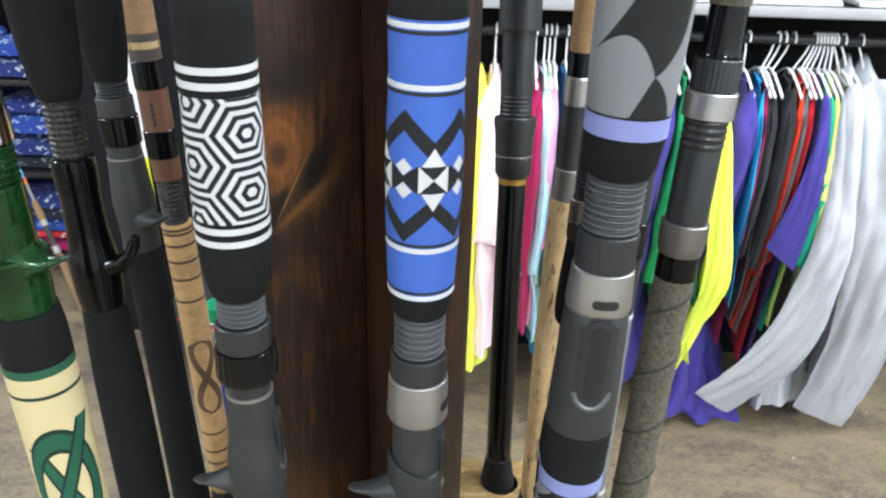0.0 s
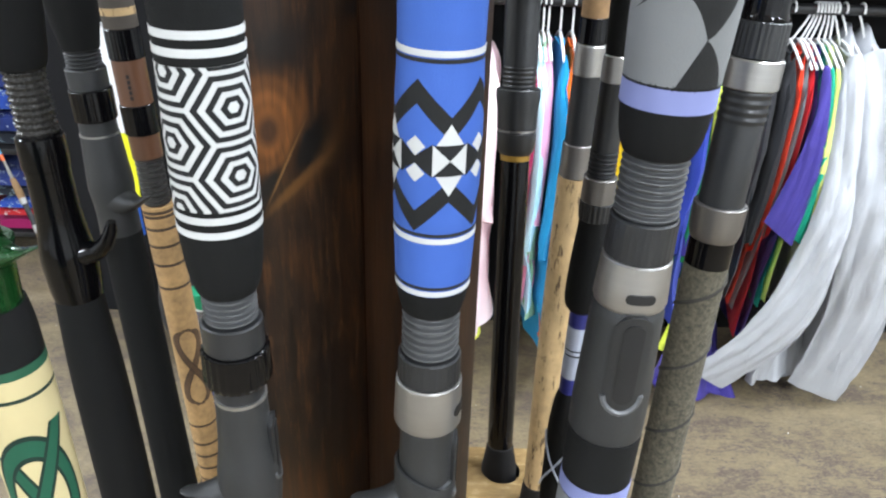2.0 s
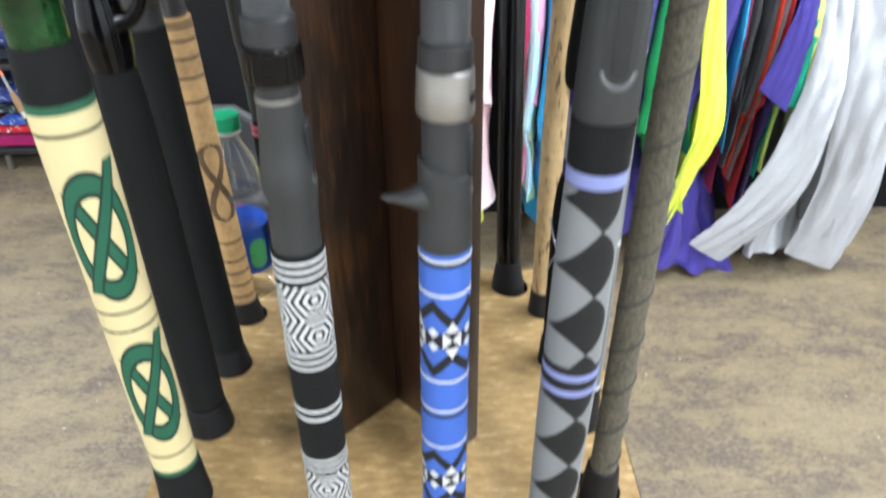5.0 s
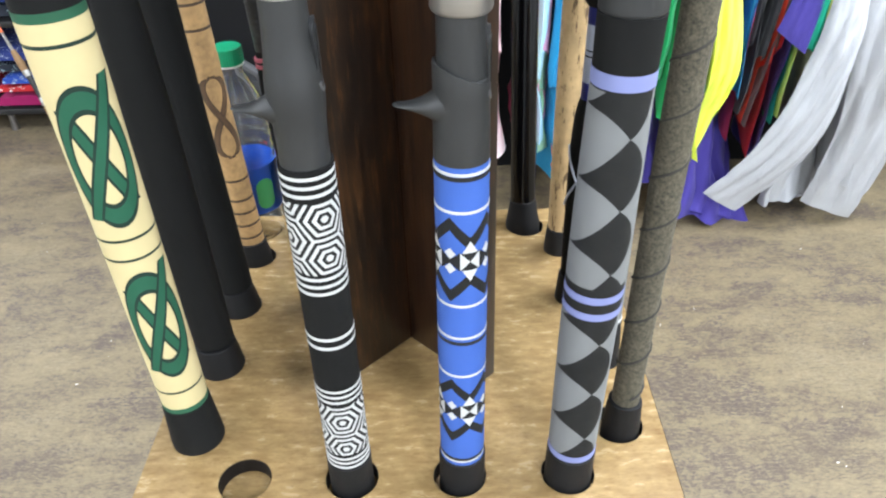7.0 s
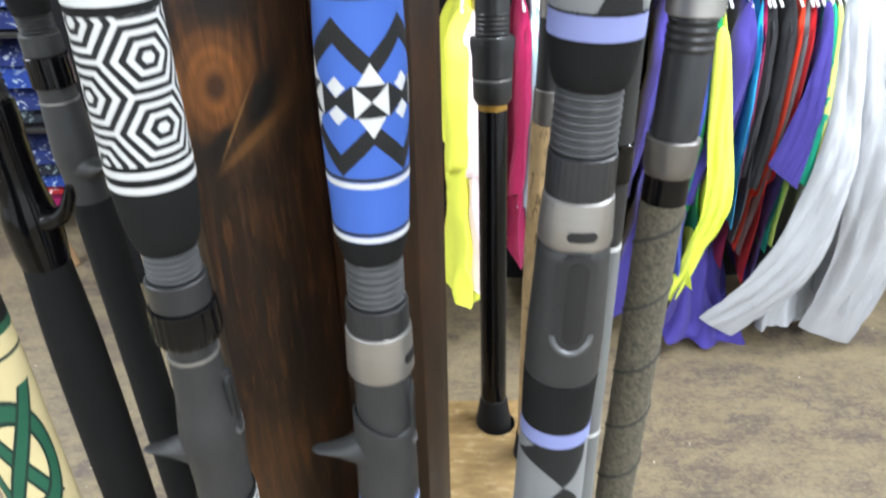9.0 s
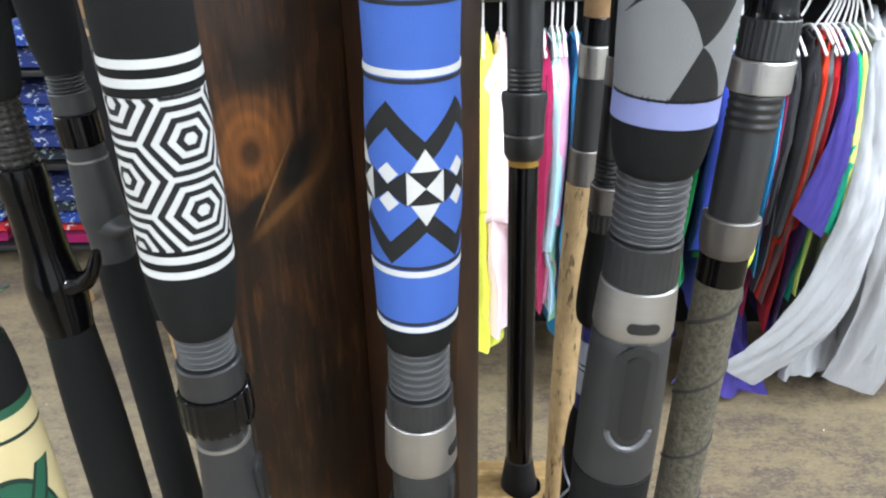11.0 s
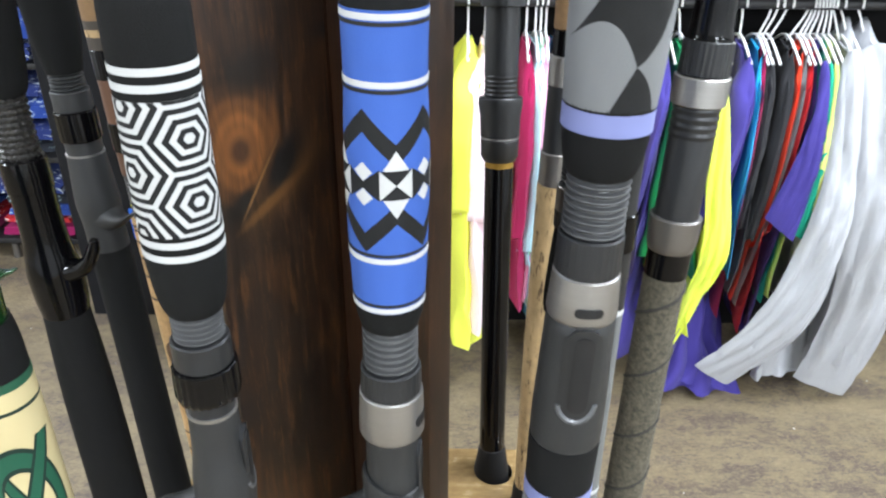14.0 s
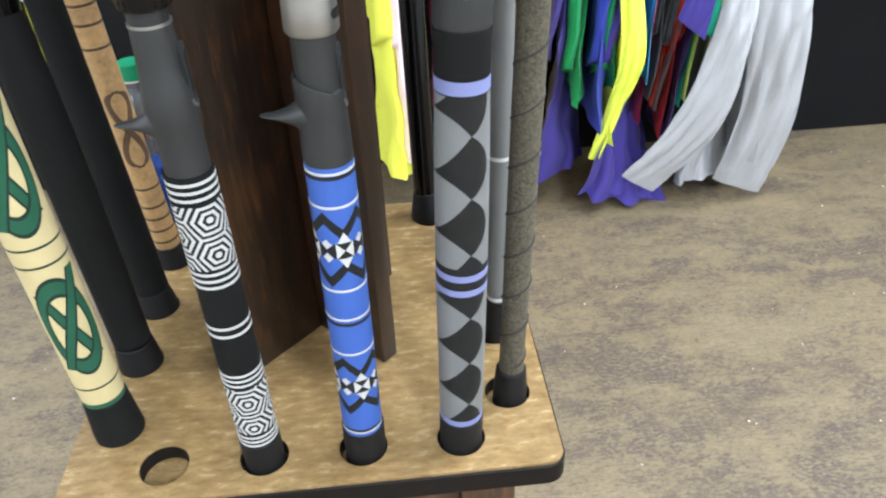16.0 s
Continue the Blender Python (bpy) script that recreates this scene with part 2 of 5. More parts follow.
def wood_mat(name, dark, light, rough, grain, knot=None, coat=0.25, gain=1.7, turned=False, flow=0.028):
    """Wood with long grain; knot: the place of a knot on its face, round which the grain bends."""
    m = bpy.data.materials.new(name)
    m.use_nodes = True
    nt = m.node_tree
    p = nt.nodes["Principled BSDF"]
    p.inputs["Coat Weight"].default_value, p.inputs["Coat Roughness"].default_value = coat, 0.12
    c = nt.nodes.new("ShaderNodeTexCoord")
    sep = nt.nodes.new("ShaderNodeSeparateXYZ")
    nt.links.new(c.outputs["Object"], sep.inputs[0])
    x, y, z = (E(nt, sep.outputs[i]) for i in range(3))
    wob = noise_node(nt, 5.0, 3, (1, 1, 0.5)) - 0.5
    cross, along = (y, x) if turned else (x, z)
    if knot:
        dx, dz = cross - knot[0], along - knot[1]
        d = (dx * dx * 2.2 + dz * dz + 0.00006).sqrt()
        bend = dx / (d * d * 900.0 + 0.25)
        cross = cross + bend * 0.35 + wob * 0.03
    else:
        cross = cross + wob * 0.02
    comb = nt.nodes.new("ShaderNodeCombineXYZ")
    for i, v in enumerate((cross * grain, y * 6.0 if not turned else z * 6.0, along * (grain * flow))):
        nt.links.new(v.s, comb.inputs[i])
    n = nt.nodes.new("ShaderNodeTexNoise")
    n.inputs["Scale"].default_value, n.inputs["Detail"].default_value, n.inputs["Roughness"].default_value = 1.0, 8, 0.62
    nt.links.new(comb.outputs[0], n.inputs["Vector"])
    g = E(nt, n.outputs["Fac"])
    broad = noise_node(nt, 14.0 if knot else 7.0, 4, (1, 1, 0.35) if not turned else (0.4, 1, 1), distort=0.8 if knot else 0.0)
    v = g * (0.45 if knot else 0.86 if turned else 0.62) + broad * (0.55 if knot else 0.14 if turned else 0.38)
    if knot:
        rings2 = (d * 620.0 + wob * 16.0).sin() * 0.5 + 0.5
        def blot(px, pz, lx, lz, turn):
            """A soft oval mark at a place on the face."""
            c_, s_ = math.cos(radians(turn)), math.sin(radians(turn))
            a, b = dx - px + wob * 0.012, dz - pz + wob * 0.012
            p_, q_ = (a * c_ + b * s_) / lx, (b * c_ - a * s_) / lz
            return ((p_ * p_ + q_ * q_) * -1.0).op("EXPONENT")
        def crisp(e):
            """The same mark with a harder border."""
            return (e * 1.6 - 0.35 + (g - 0.5) * 0.9).clamp01()
        heart, swirl = blot(0, 0, 0.0105, 0.0115, 0), blot(-0.001, 0.003, 0.0300, 0.0340, 0)
        bark, under = blot(0.0275, -0.015, 0.0280, 0.0125, 57), blot(-0.004, -0.034, 0.017, 0.0065, 40)
        line, streak = blot(0.009, -0.024, 0.027, 0.0011, 57), blot(0.0165, -0.038, 0.030, 0.0042, 31)
        shade, rim = blot(0.014, 0.047, 0.026, 0.015, 20), blot(0.070, 0.062, 0.0065, 0.016, 90)
        crack, flame = blot(0.0642, 0.0, 0.0009, 0.11, 0), blot(0.030, -0.028, 0.030, 0.010, 40)
    v = (v - 0.5) * (gain * 1.5 if knot else gain) + 0.5
    col = ramp(nt, v, ((0.25, dark), (0.50, tuple((0.84 if knot else 0.62) * a + (0.16 if knot else 0.38) * b for a, b in zip(dark, light))), (0.88 if knot else 0.78, light)))
    if not turned:
        blotch = noise_node(nt, 15.0, 5, (1, 1, 0.42), rough=0.62, distort=0.5)
        hair = noise_node(nt, 520.0, 4, (1, 1, 0.045), rough=0.7)
        pore = noise_node(nt, 240.0, 5, (1, 1, 0.10), rough=0.75)
        col = mix(nt, ((blotch - 0.47) * 6.0).clamp01() * 0.85, col, dark)
        col = mix(nt, ((blotch * -1.0 + 0.46) * 6.0).clamp01() * 0.45, col, tuple(1.5 * c for c in light))
        col = mix(nt, ((hair - 0.53) * 8.0).clamp01() * 0.70, col, dark)
        col = mix(nt, ((pore - 0.535) * 10.0).clamp01() * 0.60, col, tuple(1.25 * c for c in light))
    if knot:
        col = mix(nt, crisp(swirl), col, mix(nt, (rings2 * 0.28 + g * 1.1 - 0.14).clamp01(), (0.060, 0.020, 0.0048), (0.280, 0.100, 0.020)))
        col = mix(nt, crisp(heart) * 0.8, col, (0.022, 0.008, 0.004))
        col = mix(nt, crisp(shade) * 0.85, col, (0.0055, 0.0028, 0.0016))
        col = mix(nt, flame * 0.55, col, (0.120, 0.050, 0.012))
        col = mix(nt, crisp(rim) * 0.95, col, (0.0022, 0.0015, 0.0012))
        col = mix(nt, crisp(under), col, (0.0035, 0.002, 0.0012))
        col = mix(nt, crisp(bark), col, (0.0022, 0.0015, 0.0012))
        col = mix(nt, crisp(streak) * 0.65, col, (0.150, 0.066, 0.015))
        col = mix(nt, crisp(line) * 0.8, col, (0.20, 0.10, 0.030))
        col = mix(nt, crack * 0.9, col, (0.002, 0.0012, 0.001))
    if turned:
        fleck = noise_node(nt, 330.0, 4, (0.30, 1, 1), rough=0.75)
        wear = noise_node(nt, 42.0, 8, (0.6, 1, 1), rough=0.78)
        col = mix(nt, ((fleck - 0.54) * 9.0).clamp01() * 0.42, col, (0.115, 0.058, 0.016))
        col = mix(nt, ((wear - 0.57) * 9.0).clamp01() * 0.16, col, (0.62, 0.46, 0.24))
        col = mix(nt, ((wear * -1.0 + 0.40) * 9.0).clamp01() * 0.26, col, (0.20, 0.115, 0.040))
    nt.links.new(col, p.inputs["Base Color"])
    rr = g * 0.25 + (rough - 0.12)
    nt.links.new(rr.s, p.inputs["Roughness"])
    b = nt.nodes.new("ShaderNodeBump")
    b.inputs["Strength"].default_value, b.inputs["Distance"].default_value = 0.25, 0.001
    nt.links.new(g.s, b.inputs["Height"])
    nt.links.new(b.outputs[0], p.inputs["Normal"])
    return m


post_wood = wood_mat("dark_stained_plank", (0.0038, 0.0016, 0.0007), (0.036, 0.0130, 0.0034), 0.42, 230, coat=0.12)
knot_wood = wood_mat("dark_stained_knotty_plank", (0.0040, 0.0018, 0.0008), (0.065, 0.0240, 0.0054), 0.42, 230, knot=(-0.0767, 1.1776), coat=0.12)
shelf_wood = wood_mat("varnished_plywood", (0.190, 0.117, 0.046), (0.385, 0.268, 0.122), 0.24, 130, coat=0.5, turned=True, flow=0.35, gain=1.3)
leg_wood = wood_mat("dark_stained_leg", (0.020, 0.010, 0.005), (0.12, 0.056, 0.022), 0.45, 160)

floor_mat = bpy.data.materials.new("mottled_floor_covering")
floor_mat.use_nodes = True
_nt = floor_mat.node_tree
_p = _nt.nodes["Principled BSDF"]
_a = noise_node(_nt, 7.5, 11, (0.60, 1.25, 1), rough=0.82, distort=0.03)
_b = noise_node(_nt, 95.0, 7, (0.42, 1.3, 1), rough=0.80)
_c = noise_node(_nt, 420.0, 3)
_d = noise_node(_nt, 2.3, 2, (0.6, 1.2, 1))
_e = noise_node(_nt, 230.0, 4, (0.45, 1.1, 1), rough=0.7)
_v = (_a * 0.42 + _b * 0.32 + _e * 0.26 - 0.5) * 3.6 + 0.52 + (_c - 0.5) * 0.30 + (_d - 0.5) * 0.25
_col = ramp(_nt, _v, ((0.20, (0.080, 0.060, 0.046)), (0.40, (0.122, 0.094, 0.060)), (0.54, (0.172, 0.134, 0.077)), (0.84, (0.232, 0.184, 0.106))))
_f = noise_node(_nt, 3.4, 13, (0.8, 1.25, 1), rough=0.80, distort=0.25)
_g = noise_node(_nt, 150.0, 6, (0.5, 1.2, 1), rough=0.85)
_flake = ((_f - 0.516) * 26.0).clamp01() * ((_g - 0.445) * 11.0).clamp01()
_col = mix(_nt, _flake * 0.85, _col, (0.060, 0.045, 0.043))
_pale = ((_f * -1.0 + 0.47) * 14.0).clamp01() * ((_e - 0.46) * 6.0).clamp01()
_col = mix(_nt, _pale * 0.5, _col, (0.250, 0.215, 0.150))
_nt.links.new(_col, _p.inputs["Base Color"])
_p.inputs["Roughness"].default_value = 0.62
_bump = _nt.nodes.new("ShaderNodeBump")
_bump.inputs["Strength"].default_value, _bump.inputs["Distance"].default_value = 0.25, 0.002
_nt.links.new((_c + _b).s, _bump.inputs["Height"])
_nt.links.new(_bump.outputs[0], _p.inputs["Normal"])


def cloth(name, col, depth=0.005):
    """Knitted cloth: soft sheen, fine weave and broad creases."""
    m = mat(name, col, 0.85, vary=0.08, scale=30, bump=0.25, bscale=1400, sheen=0.06, spec=0.2)
    nt = m.node_tree
    p = nt.nodes["Principled BSDF"]
    weave = p.inputs["Normal"].links[0].from_node
    b = nt.nodes.new("ShaderNodeBump")
    b.inputs["Strength"].default_value, b.inputs["Distance"].default_value = 0.35 if depth < 0.01 else 0.50, depth
    crease = noise_node(nt, 24.0, 3, (1.2, 1.6, 0.40), rough=0.5, distort=0.8)
    fold = (crease - 0.5).abs() * -1.0 + 0.5
    nt.links.new((fold * 0.7 + crease * 0.5).s, b.inputs["Height"])
    nt.links.new(b.outputs[0], weave.inputs["Normal"])
    return m


def clear_mat(name, col, rough=0.02):
    m = bpy.data.materials.new(name)
    m.use_nodes = True
    p = m.node_tree.nodes["Principled BSDF"]
    p.inputs["Base Color"].default_value = (*col, 1)
    p.inputs["Roughness"].default_value, p.inputs["IOR"].default_value = rough, 1.45
    p.inputs["Transmission Weight"].default_value = 1.0
    return m


# ---- mesh helpers ----
def part(name, bm, material, parent=None, label="", smooth=35):
    """Links a bmesh as one mesh object, under parent if there is one."""
    me = bpy.data.meshes.new(name)
    bmesh.ops.recalc_face_normals(bm, faces=bm.faces)
    bm.to_mesh(me)
    bm.free()
    me.materials.append(material)
    for f in me.polygons:
        f.use_smooth = True
    me.set_sharp_from_angle(angle=radians(smooth))
    ob = new(name, me)
    if parent:
        ob.parent = parent
    if label:
        ob["label"] = label
    return ob


GRIP = [0.0165, 0.0]  # radius and depth of the rod in hand


def lift(h):
    """The heights of a rod's parts are taken at the near side of its grip: this carries them to its axis."""
    r, y = GRIP
    low, high = r * (0.485 - h) / (y + 0.389), r * (0.600 - h) / (y + 0.30)
    t = min(1.0, max(0.0, (h - 0.335) / 0.045))
    return h + (low + (high - low) * t) * min(1.0, max(0.0, h / 0.008)) * (1.0 if r else 0.0)


def lathe(profile, seg=40, flutes=0, depth=0.0):
    """A turned solid from (height, radius) rows, with the turn and the height as its UV; flutes cut ridges round it."""
    bm = bmesh.new()
    uv = bm.loops.layers.uv.new("UVMap")
    rows = []
    for h, r in profile:
        row = []
        for i in range(seg):
            a = 2 * math.pi * i / seg
            q = r * (1 - (depth if flutes and (i * flutes * 2 // seg) % 2 else 0))
            row.append(bm.verts.new((q * math.sin(a), -q * math.cos(a), lift(h))))
        rows.append(row)
    for k in range(len(rows) - 1):
        for i in range(seg):
            j = (i + 1) % seg
            f = bm.faces.new((rows[k][i], rows[k][j], rows[k + 1][j], rows[k + 1][i]))
            us = (i / seg, (i + 1) / seg, (i + 1) / seg, i / seg)
            vs = (profile[k][0], profile[k][0], profile[k + 1][0], profile[k + 1][0])
            for l, a, b in zip(f.loops, us, vs):
                l[uv].uv = (a, b)
    bm.faces.new(rows[0][::-1])
    bm.faces.new(rows[-1])
    return bm


def eased(points, bevel=0.0008):
    """The profile with its two ends rounded off."""
    (h0, r0), (h1, r1) = points[0], points[-1]
    return [(h0, r0 - bevel), (h0 + bevel, r0), *points[1:-1], (h1 - bevel, r1), (h1, r1 - bevel)]


def fine(points, n=6):
    """Points along a smooth line through (height, radius) rows."""
    out = []
    for i in range(len(points) - 1):
        p0, p1, p2, p3 = points[max(i - 1, 0)], points[i], points[i + 1], points[min(i + 2, len(points) - 1)]
        for k in range(n):
            t = k / n
            out.append(tuple(0.5 * (2 * b + (c - a) * t + (2 * a - 5 * b + 4 * c - d) * t * t + (3 * b - a - 3 * c + d) * t ** 3)
                             for a, b, c, d in zip(p0, p1, p2, p3)))
    return out + [points[-1]]


def threads(h0, h1, r, turns, cut=0.0022):
    out = []
    for k in range(turns):
        a, s = h0 + (h1 - h0) * k / turns, (h1 - h0) / turns
        out += [(a, r - cut), (a + 0.20 * s, r - 0.9 * cut), (a + 0.42 * s, r - 0.1 * cut), (a + 0.56 * s, r), (a + 0.70 * s, r - 0.1 * cut), (a + 0.90 * s, r - 0.9 * cut)]
    return out + [(h1, r - cut)]


def loft(rings, cap=True, closed=True):
    """A skin over rings of points."""
    bm = bmesh.new()
    rows = [[bm.verts.new(p) for p in ring] for ring in rings]
    n = len(rows[0])
    for a, b in zip(rows, rows[1:]):
        for i in range(n if closed else n - 1):
            j = (i + 1) % n
            bm.faces.new((a[i], a[j], b[j], b[i]))
    if cap and closed:
        bm.faces.new(rows[0][::-1])
        bm.faces.new(rows[-1])
    return bm


def tube(points, r, seg=8):
    """A round bar along points; r: a radius or one for each point."""
    pts = [Vector(p) for p in points]
    rings, side = [], None
    for i, p in enumerate(pts):
        way = (pts[min(i + 1, len(pts) - 1)] - pts[max(i - 1, 0)]).normalized()
        if side is None:
            side = way.orthogonal().normalized()
        side = (side - way * side.dot(way)).normalized()
        up = way.cross(side)
        q = r[i] if isinstance(r, (list, tuple)) else r
        rings.append([p + side * (q * math.cos(2 * math.pi * k / seg)) + up * (q * math.sin(2 * math.pi * k / seg)) for k in range(seg)])
    return loft(rings)


def box(x0, x1, y0, y1, z0, z1, bevel=0.0, segments=2):
    bm = bmesh.new()
    bmesh.ops.create_cube(bm, size=1, matrix=Matrix.LocRotScale(((x0 + x1) / 2, (y0 + y1) / 2, (z0 + z1) / 2), None, (x1 - x0, y1 - y0, z1 - z0)))
    if bevel:
        bmesh.ops.bevel(bm, geom=bm.edges[:], offset=bevel, segments=segments, affect="EDGES", profile=0.5)
    return bm


def on_grip(outline, r, turn, thick):
    """A flat outline of (sideways, height) metres, laid round a grip of radius r and given a thickness."""
    bm = bmesh.new()
    bm.faces.new([bm.verts.new((a, 0, b)) for a, b in outline])
    wide = max(a for a, _ in outline)
    for k in range(-8, 9):
        bmesh.ops.bisect_plane(bm, geom=bm.verts[:] + bm.edges[:] + bm.faces[:], plane_co=(k * wide / 9, 0, 0), plane_no=(1, 0, 0))
    for f in bmesh.ops.extrude_face_region(bm, geom=bm.faces[:])["geom"]:
        if isinstance(f, bmesh.types.BMVert):
            f.co.y = 1.0
    for v in bm.verts:
        q, a = r + thick if v.co.y > 0.5 else r - 0.004, radians(turn) + v.co.x / r
        v.co = (q * math.sin(a), -q * math.cos(a), lift(v.co.z))
    return bm


def stadium(w, h0, h1, n=10):
    c0, c1, q = h0 + w / 2, h1 - w / 2, w / 2
    return [(q * math.cos(math.pi * k / n), c1 + q * math.sin(math.pi * k / n)) for k in range(n + 1)] + \
           [(q * math.cos(math.pi + math.pi * k / n), c0 + q * math.sin(math.pi + math.pi * k / n)) for k in range(n + 1)]


def slot(parent, r, turn, h, w=0.013, tall=0.0052):
    """A dark oval slot in a hood."""
    o = [(b, h + a) for a, b in stadium(tall, -w / 2, w / 2)]
    part("slot", on_grip(o, r, turn, 0.0004), dark_recess, parent, "dark oval slot")


def window(parent, r, turn, h0, h1, w):
    """The cut-out of a reel seat, with its raised rim."""
    part("reel_foot_recess", on_grip(stadium(w, h0, h1), r, turn, 0.0004), satin_black, parent)
    part("recess_inlay", on_grip(stadium(w * 0.5, h0 + w * 0.3, h1 - 0.004), r, turn, 0.0010), dark_recess, parent)
    lower = [p for p in stadium(w, h0, h1) if p[1] < h0 + (h1 - h0) * 0.62]
    lower.sort(key=lambda p: math.atan2(p[0], -(p[1] - h0 - w / 2)))
    pts = [(r * math.sin(radians(turn) + s / r), -r * math.cos(radians(turn) + s / r), lift(h)) for s, h in lower]
    part("recess_rim", tube(pts, 0.0017, 8), rim_grey, parent)


def trigger(parent, material, r, turn, h, reach, drop=0.004, width=0.0068, label="", rise=0.005):
    """A finger spur that grows out of a reel seat."""
    rings, h = [], lift(h)
    for k in range(13):
        t = k / 12
        d = r * 0.55 + (reach - r * 0.55) * t
        root = (1 - t) ** 2.2
        wide = width * (1 - 0.45 * t) + 0.006 * root
        tall = 0.0024 * (1 - 0.5 * t) + 0.0120 * root
        if k == 12:
            wide, tall = wide * 0.35, tall * 0.4
        zc = h - drop * math.sin(t * math.pi) + rise * t * t - 0.004 * root
        rings.append([(d + (0.0 if k < 12 else 0.001), wide * math.cos(a), zc + tall * math.sin(a)) for a in [2 * math.pi * i / 14 for i in range(14)]])
    bm = loft(rings)
    bmesh.ops.transform(bm, matrix=Matrix.Rotation(radians(turn - 90), 4, "Z"), verts=bm.verts)
    return part("trigger", bm, material, parent, label, 60)


def rod(base, top, label, grip=0.0165):
    """The empty on which a rod's parts stand: its foot in the shelf and its lean from a second place on its axis."""
    GRIP[:] = grip, base[1]
    ob = new("fishing_rod")
    foot = Vector((base[0], base[1], S))
    way = (Vector(top) - foot).normalized()
    ob.matrix_basis = Matrix.Translation(foot) @ Vector((0, 0, 1)).rotation_difference(way).to_matrix().to_4x4()
    return tagged(ob, label, "fishing rod", "rods in the rack")


def ring(parent, h, r, material, w=0.0028, name="ring"):
    return part(name, lathe([(h - w / 2, r - 0.002), (h - w / 2, r + 0.0002), (h + w / 2, r + 0.0002), (h + w / 2, r - 0.002)]), material, parent)


FOOT = -0.015


def butt(parent, r, high, material=None, flare=1.0):
    part("butt_cap", lathe([(FOOT, r * flare * 0.94), (FOOT + 0.003, r * flare), (0.002, r * flare), (0.006, r * (0.4 + 0.6 * flare)), (high - 0.001, r), (high, r - 0.001)]), material or soft_black, parent)


def blank(parent, h0, r, h1=1.45):
    part("blank", lathe([(h0, r), (h1 * 0.6, r * 0.8), (h1, r * 0.5)], 20), blank_black, parent)


# ---- setting ----
def setting(name, bm, material, label=""):
    return tagged(part(name, bm, material, None, label), label, name.split("_")[0], kind="structure")


setting("floor", box(-4.5, 4.5, -3.5, 5.0, -0.10, 0.0), floor_mat, "mottled tan and brown floor covering")
setting("wall_north", box(-4.6, 4.6, 5.0, 5.1, 0, CEILING), plaster, "plain off-white shop wall")
setting("wall_south", box(-4.6, 4.6, -3.6, -3.5, 0, CEILING), plaster, "plain off-white shop wall")
setting("wall_west", box(-4.6, -4.5, -3.5, 5.0, 0, CEILING), plaster, "plain off-white shop wall")
setting("wall_east", box(4.5, 4.6, -3.5, 5.0, 0, CEILING), plaster, "plain off-white shop wall")
setting("ceiling", box(-4.6, 4.6, -3.6, 5.1, CEILING, CEILING + 0.1), ceiling_tile, "plain white board ceiling")

glow = bpy.data.materials.new("lamp_diffuser")
glow.use_nodes = True
glow.node_tree.nodes["Principled BSDF"].inputs["Emission Color"].default_value = (0.88, 0.99, 1.0, 1)
glow.node_tree.nodes["Principled BSDF"].inputs["Emission Strength"].default_value = 4.0
for lx, ly in LAMPS:
    fixture = tagged(new("ceiling_light"), "white fluorescent ceiling light with a long diffuser", "ceiling light", "ceiling lights")
    fixture.location = (lx, ly, CEILING)
    part("frame", box(-0.17, 0.17, -0.64, 0.64, -0.05, 0.0, 0.004), white_plastic, fixture)
    part("diffuser", box(-0.14, 0.14, -0.61, 0.61, -0.062, -0.051, 0.003), glow, fixture)
    lamp = bpy.data.lights.new("fluorescent", "AREA")
    lamp.shape, lamp.size, lamp.size_y, lamp.energy, lamp.color = "RECTANGLE", 0.28, 1.22, LAMP_POWER * (1.75 if ly < -1 else 1.0), (0.90, 0.98, 1.11)
    lo = new("fluorescent", lamp)
    lo.location = (lx, ly, CEILING - 0.07)

# the black display wall behind the garments
setting("partition_wall", box(-0.30, 3.2, 1.76, 1.82, 0, 2.25), panel_black, "black display wall panel")
setting("partition_end", box(-1.12, -0.305, 1.755, 1.82, 0, 2.25), panel_grey, "charcoal display wall panel")


# ---- the rack ----
def rack_holes():
    w = HALF - 0.037
    for k in (-1.5, -0.5, 0.5, 1.5):
        for q in range(4):
            a = q * math.pi / 2
            x, y = k * PITCH, -w
            yield CX + x * math.cos(a) - y * math.sin(a), CY + x * math.sin(a) + y * math.cos(a)


def shelf_board():
    """A square board with rounded corners and round holes."""
    bm = bmesh.new()
    loops = []
    q, outline = 0.014, []
    for cx, cy, a0 in ((1, 1, 0), (-1, 1, 90), (-1, -1, 180), (1, -1, 270)):
        for k in range(7):
            a = radians(a0 + 15 * k)
            outline.append((CX + cx * (HALF - q) + q * math.cos(a), CY + cy * (HALF - q) + q * math.sin(a)))
    loops.append(outline)
    for hx, hy in rack_holes():
        loops.append([(hx + 0.0212 * math.cos(2 * math.pi * k / 36), hy + 0.0212 * math.sin(2 * math.pi * k / 36)) for k in range(36)])
    for z in (S, S - 0.015):
        edges = []
        for lp in loops:
            vs = [bm.verts.new((x, y, z)) for x, y in lp]
            edges += [bm.edges.new((vs[i], vs[(i + 1) % len(vs)])) for i in range(len(vs))]
        bmesh.ops.triangle_fill(bm, use_beauty=True, edges=edges)
    bm.verts.ensure_lookup_table()
    half = len(bm.verts) // 2
    start = 0
    for lp in loops:
        n = len(lp)
        for i in range(n):
            a, b = start + i, start + (i + 1) % n
            bm.faces.new((bm.verts[a], bm.verts[b], bm.verts[half + b], bm.verts[half + a]))
        start += n
    return bm


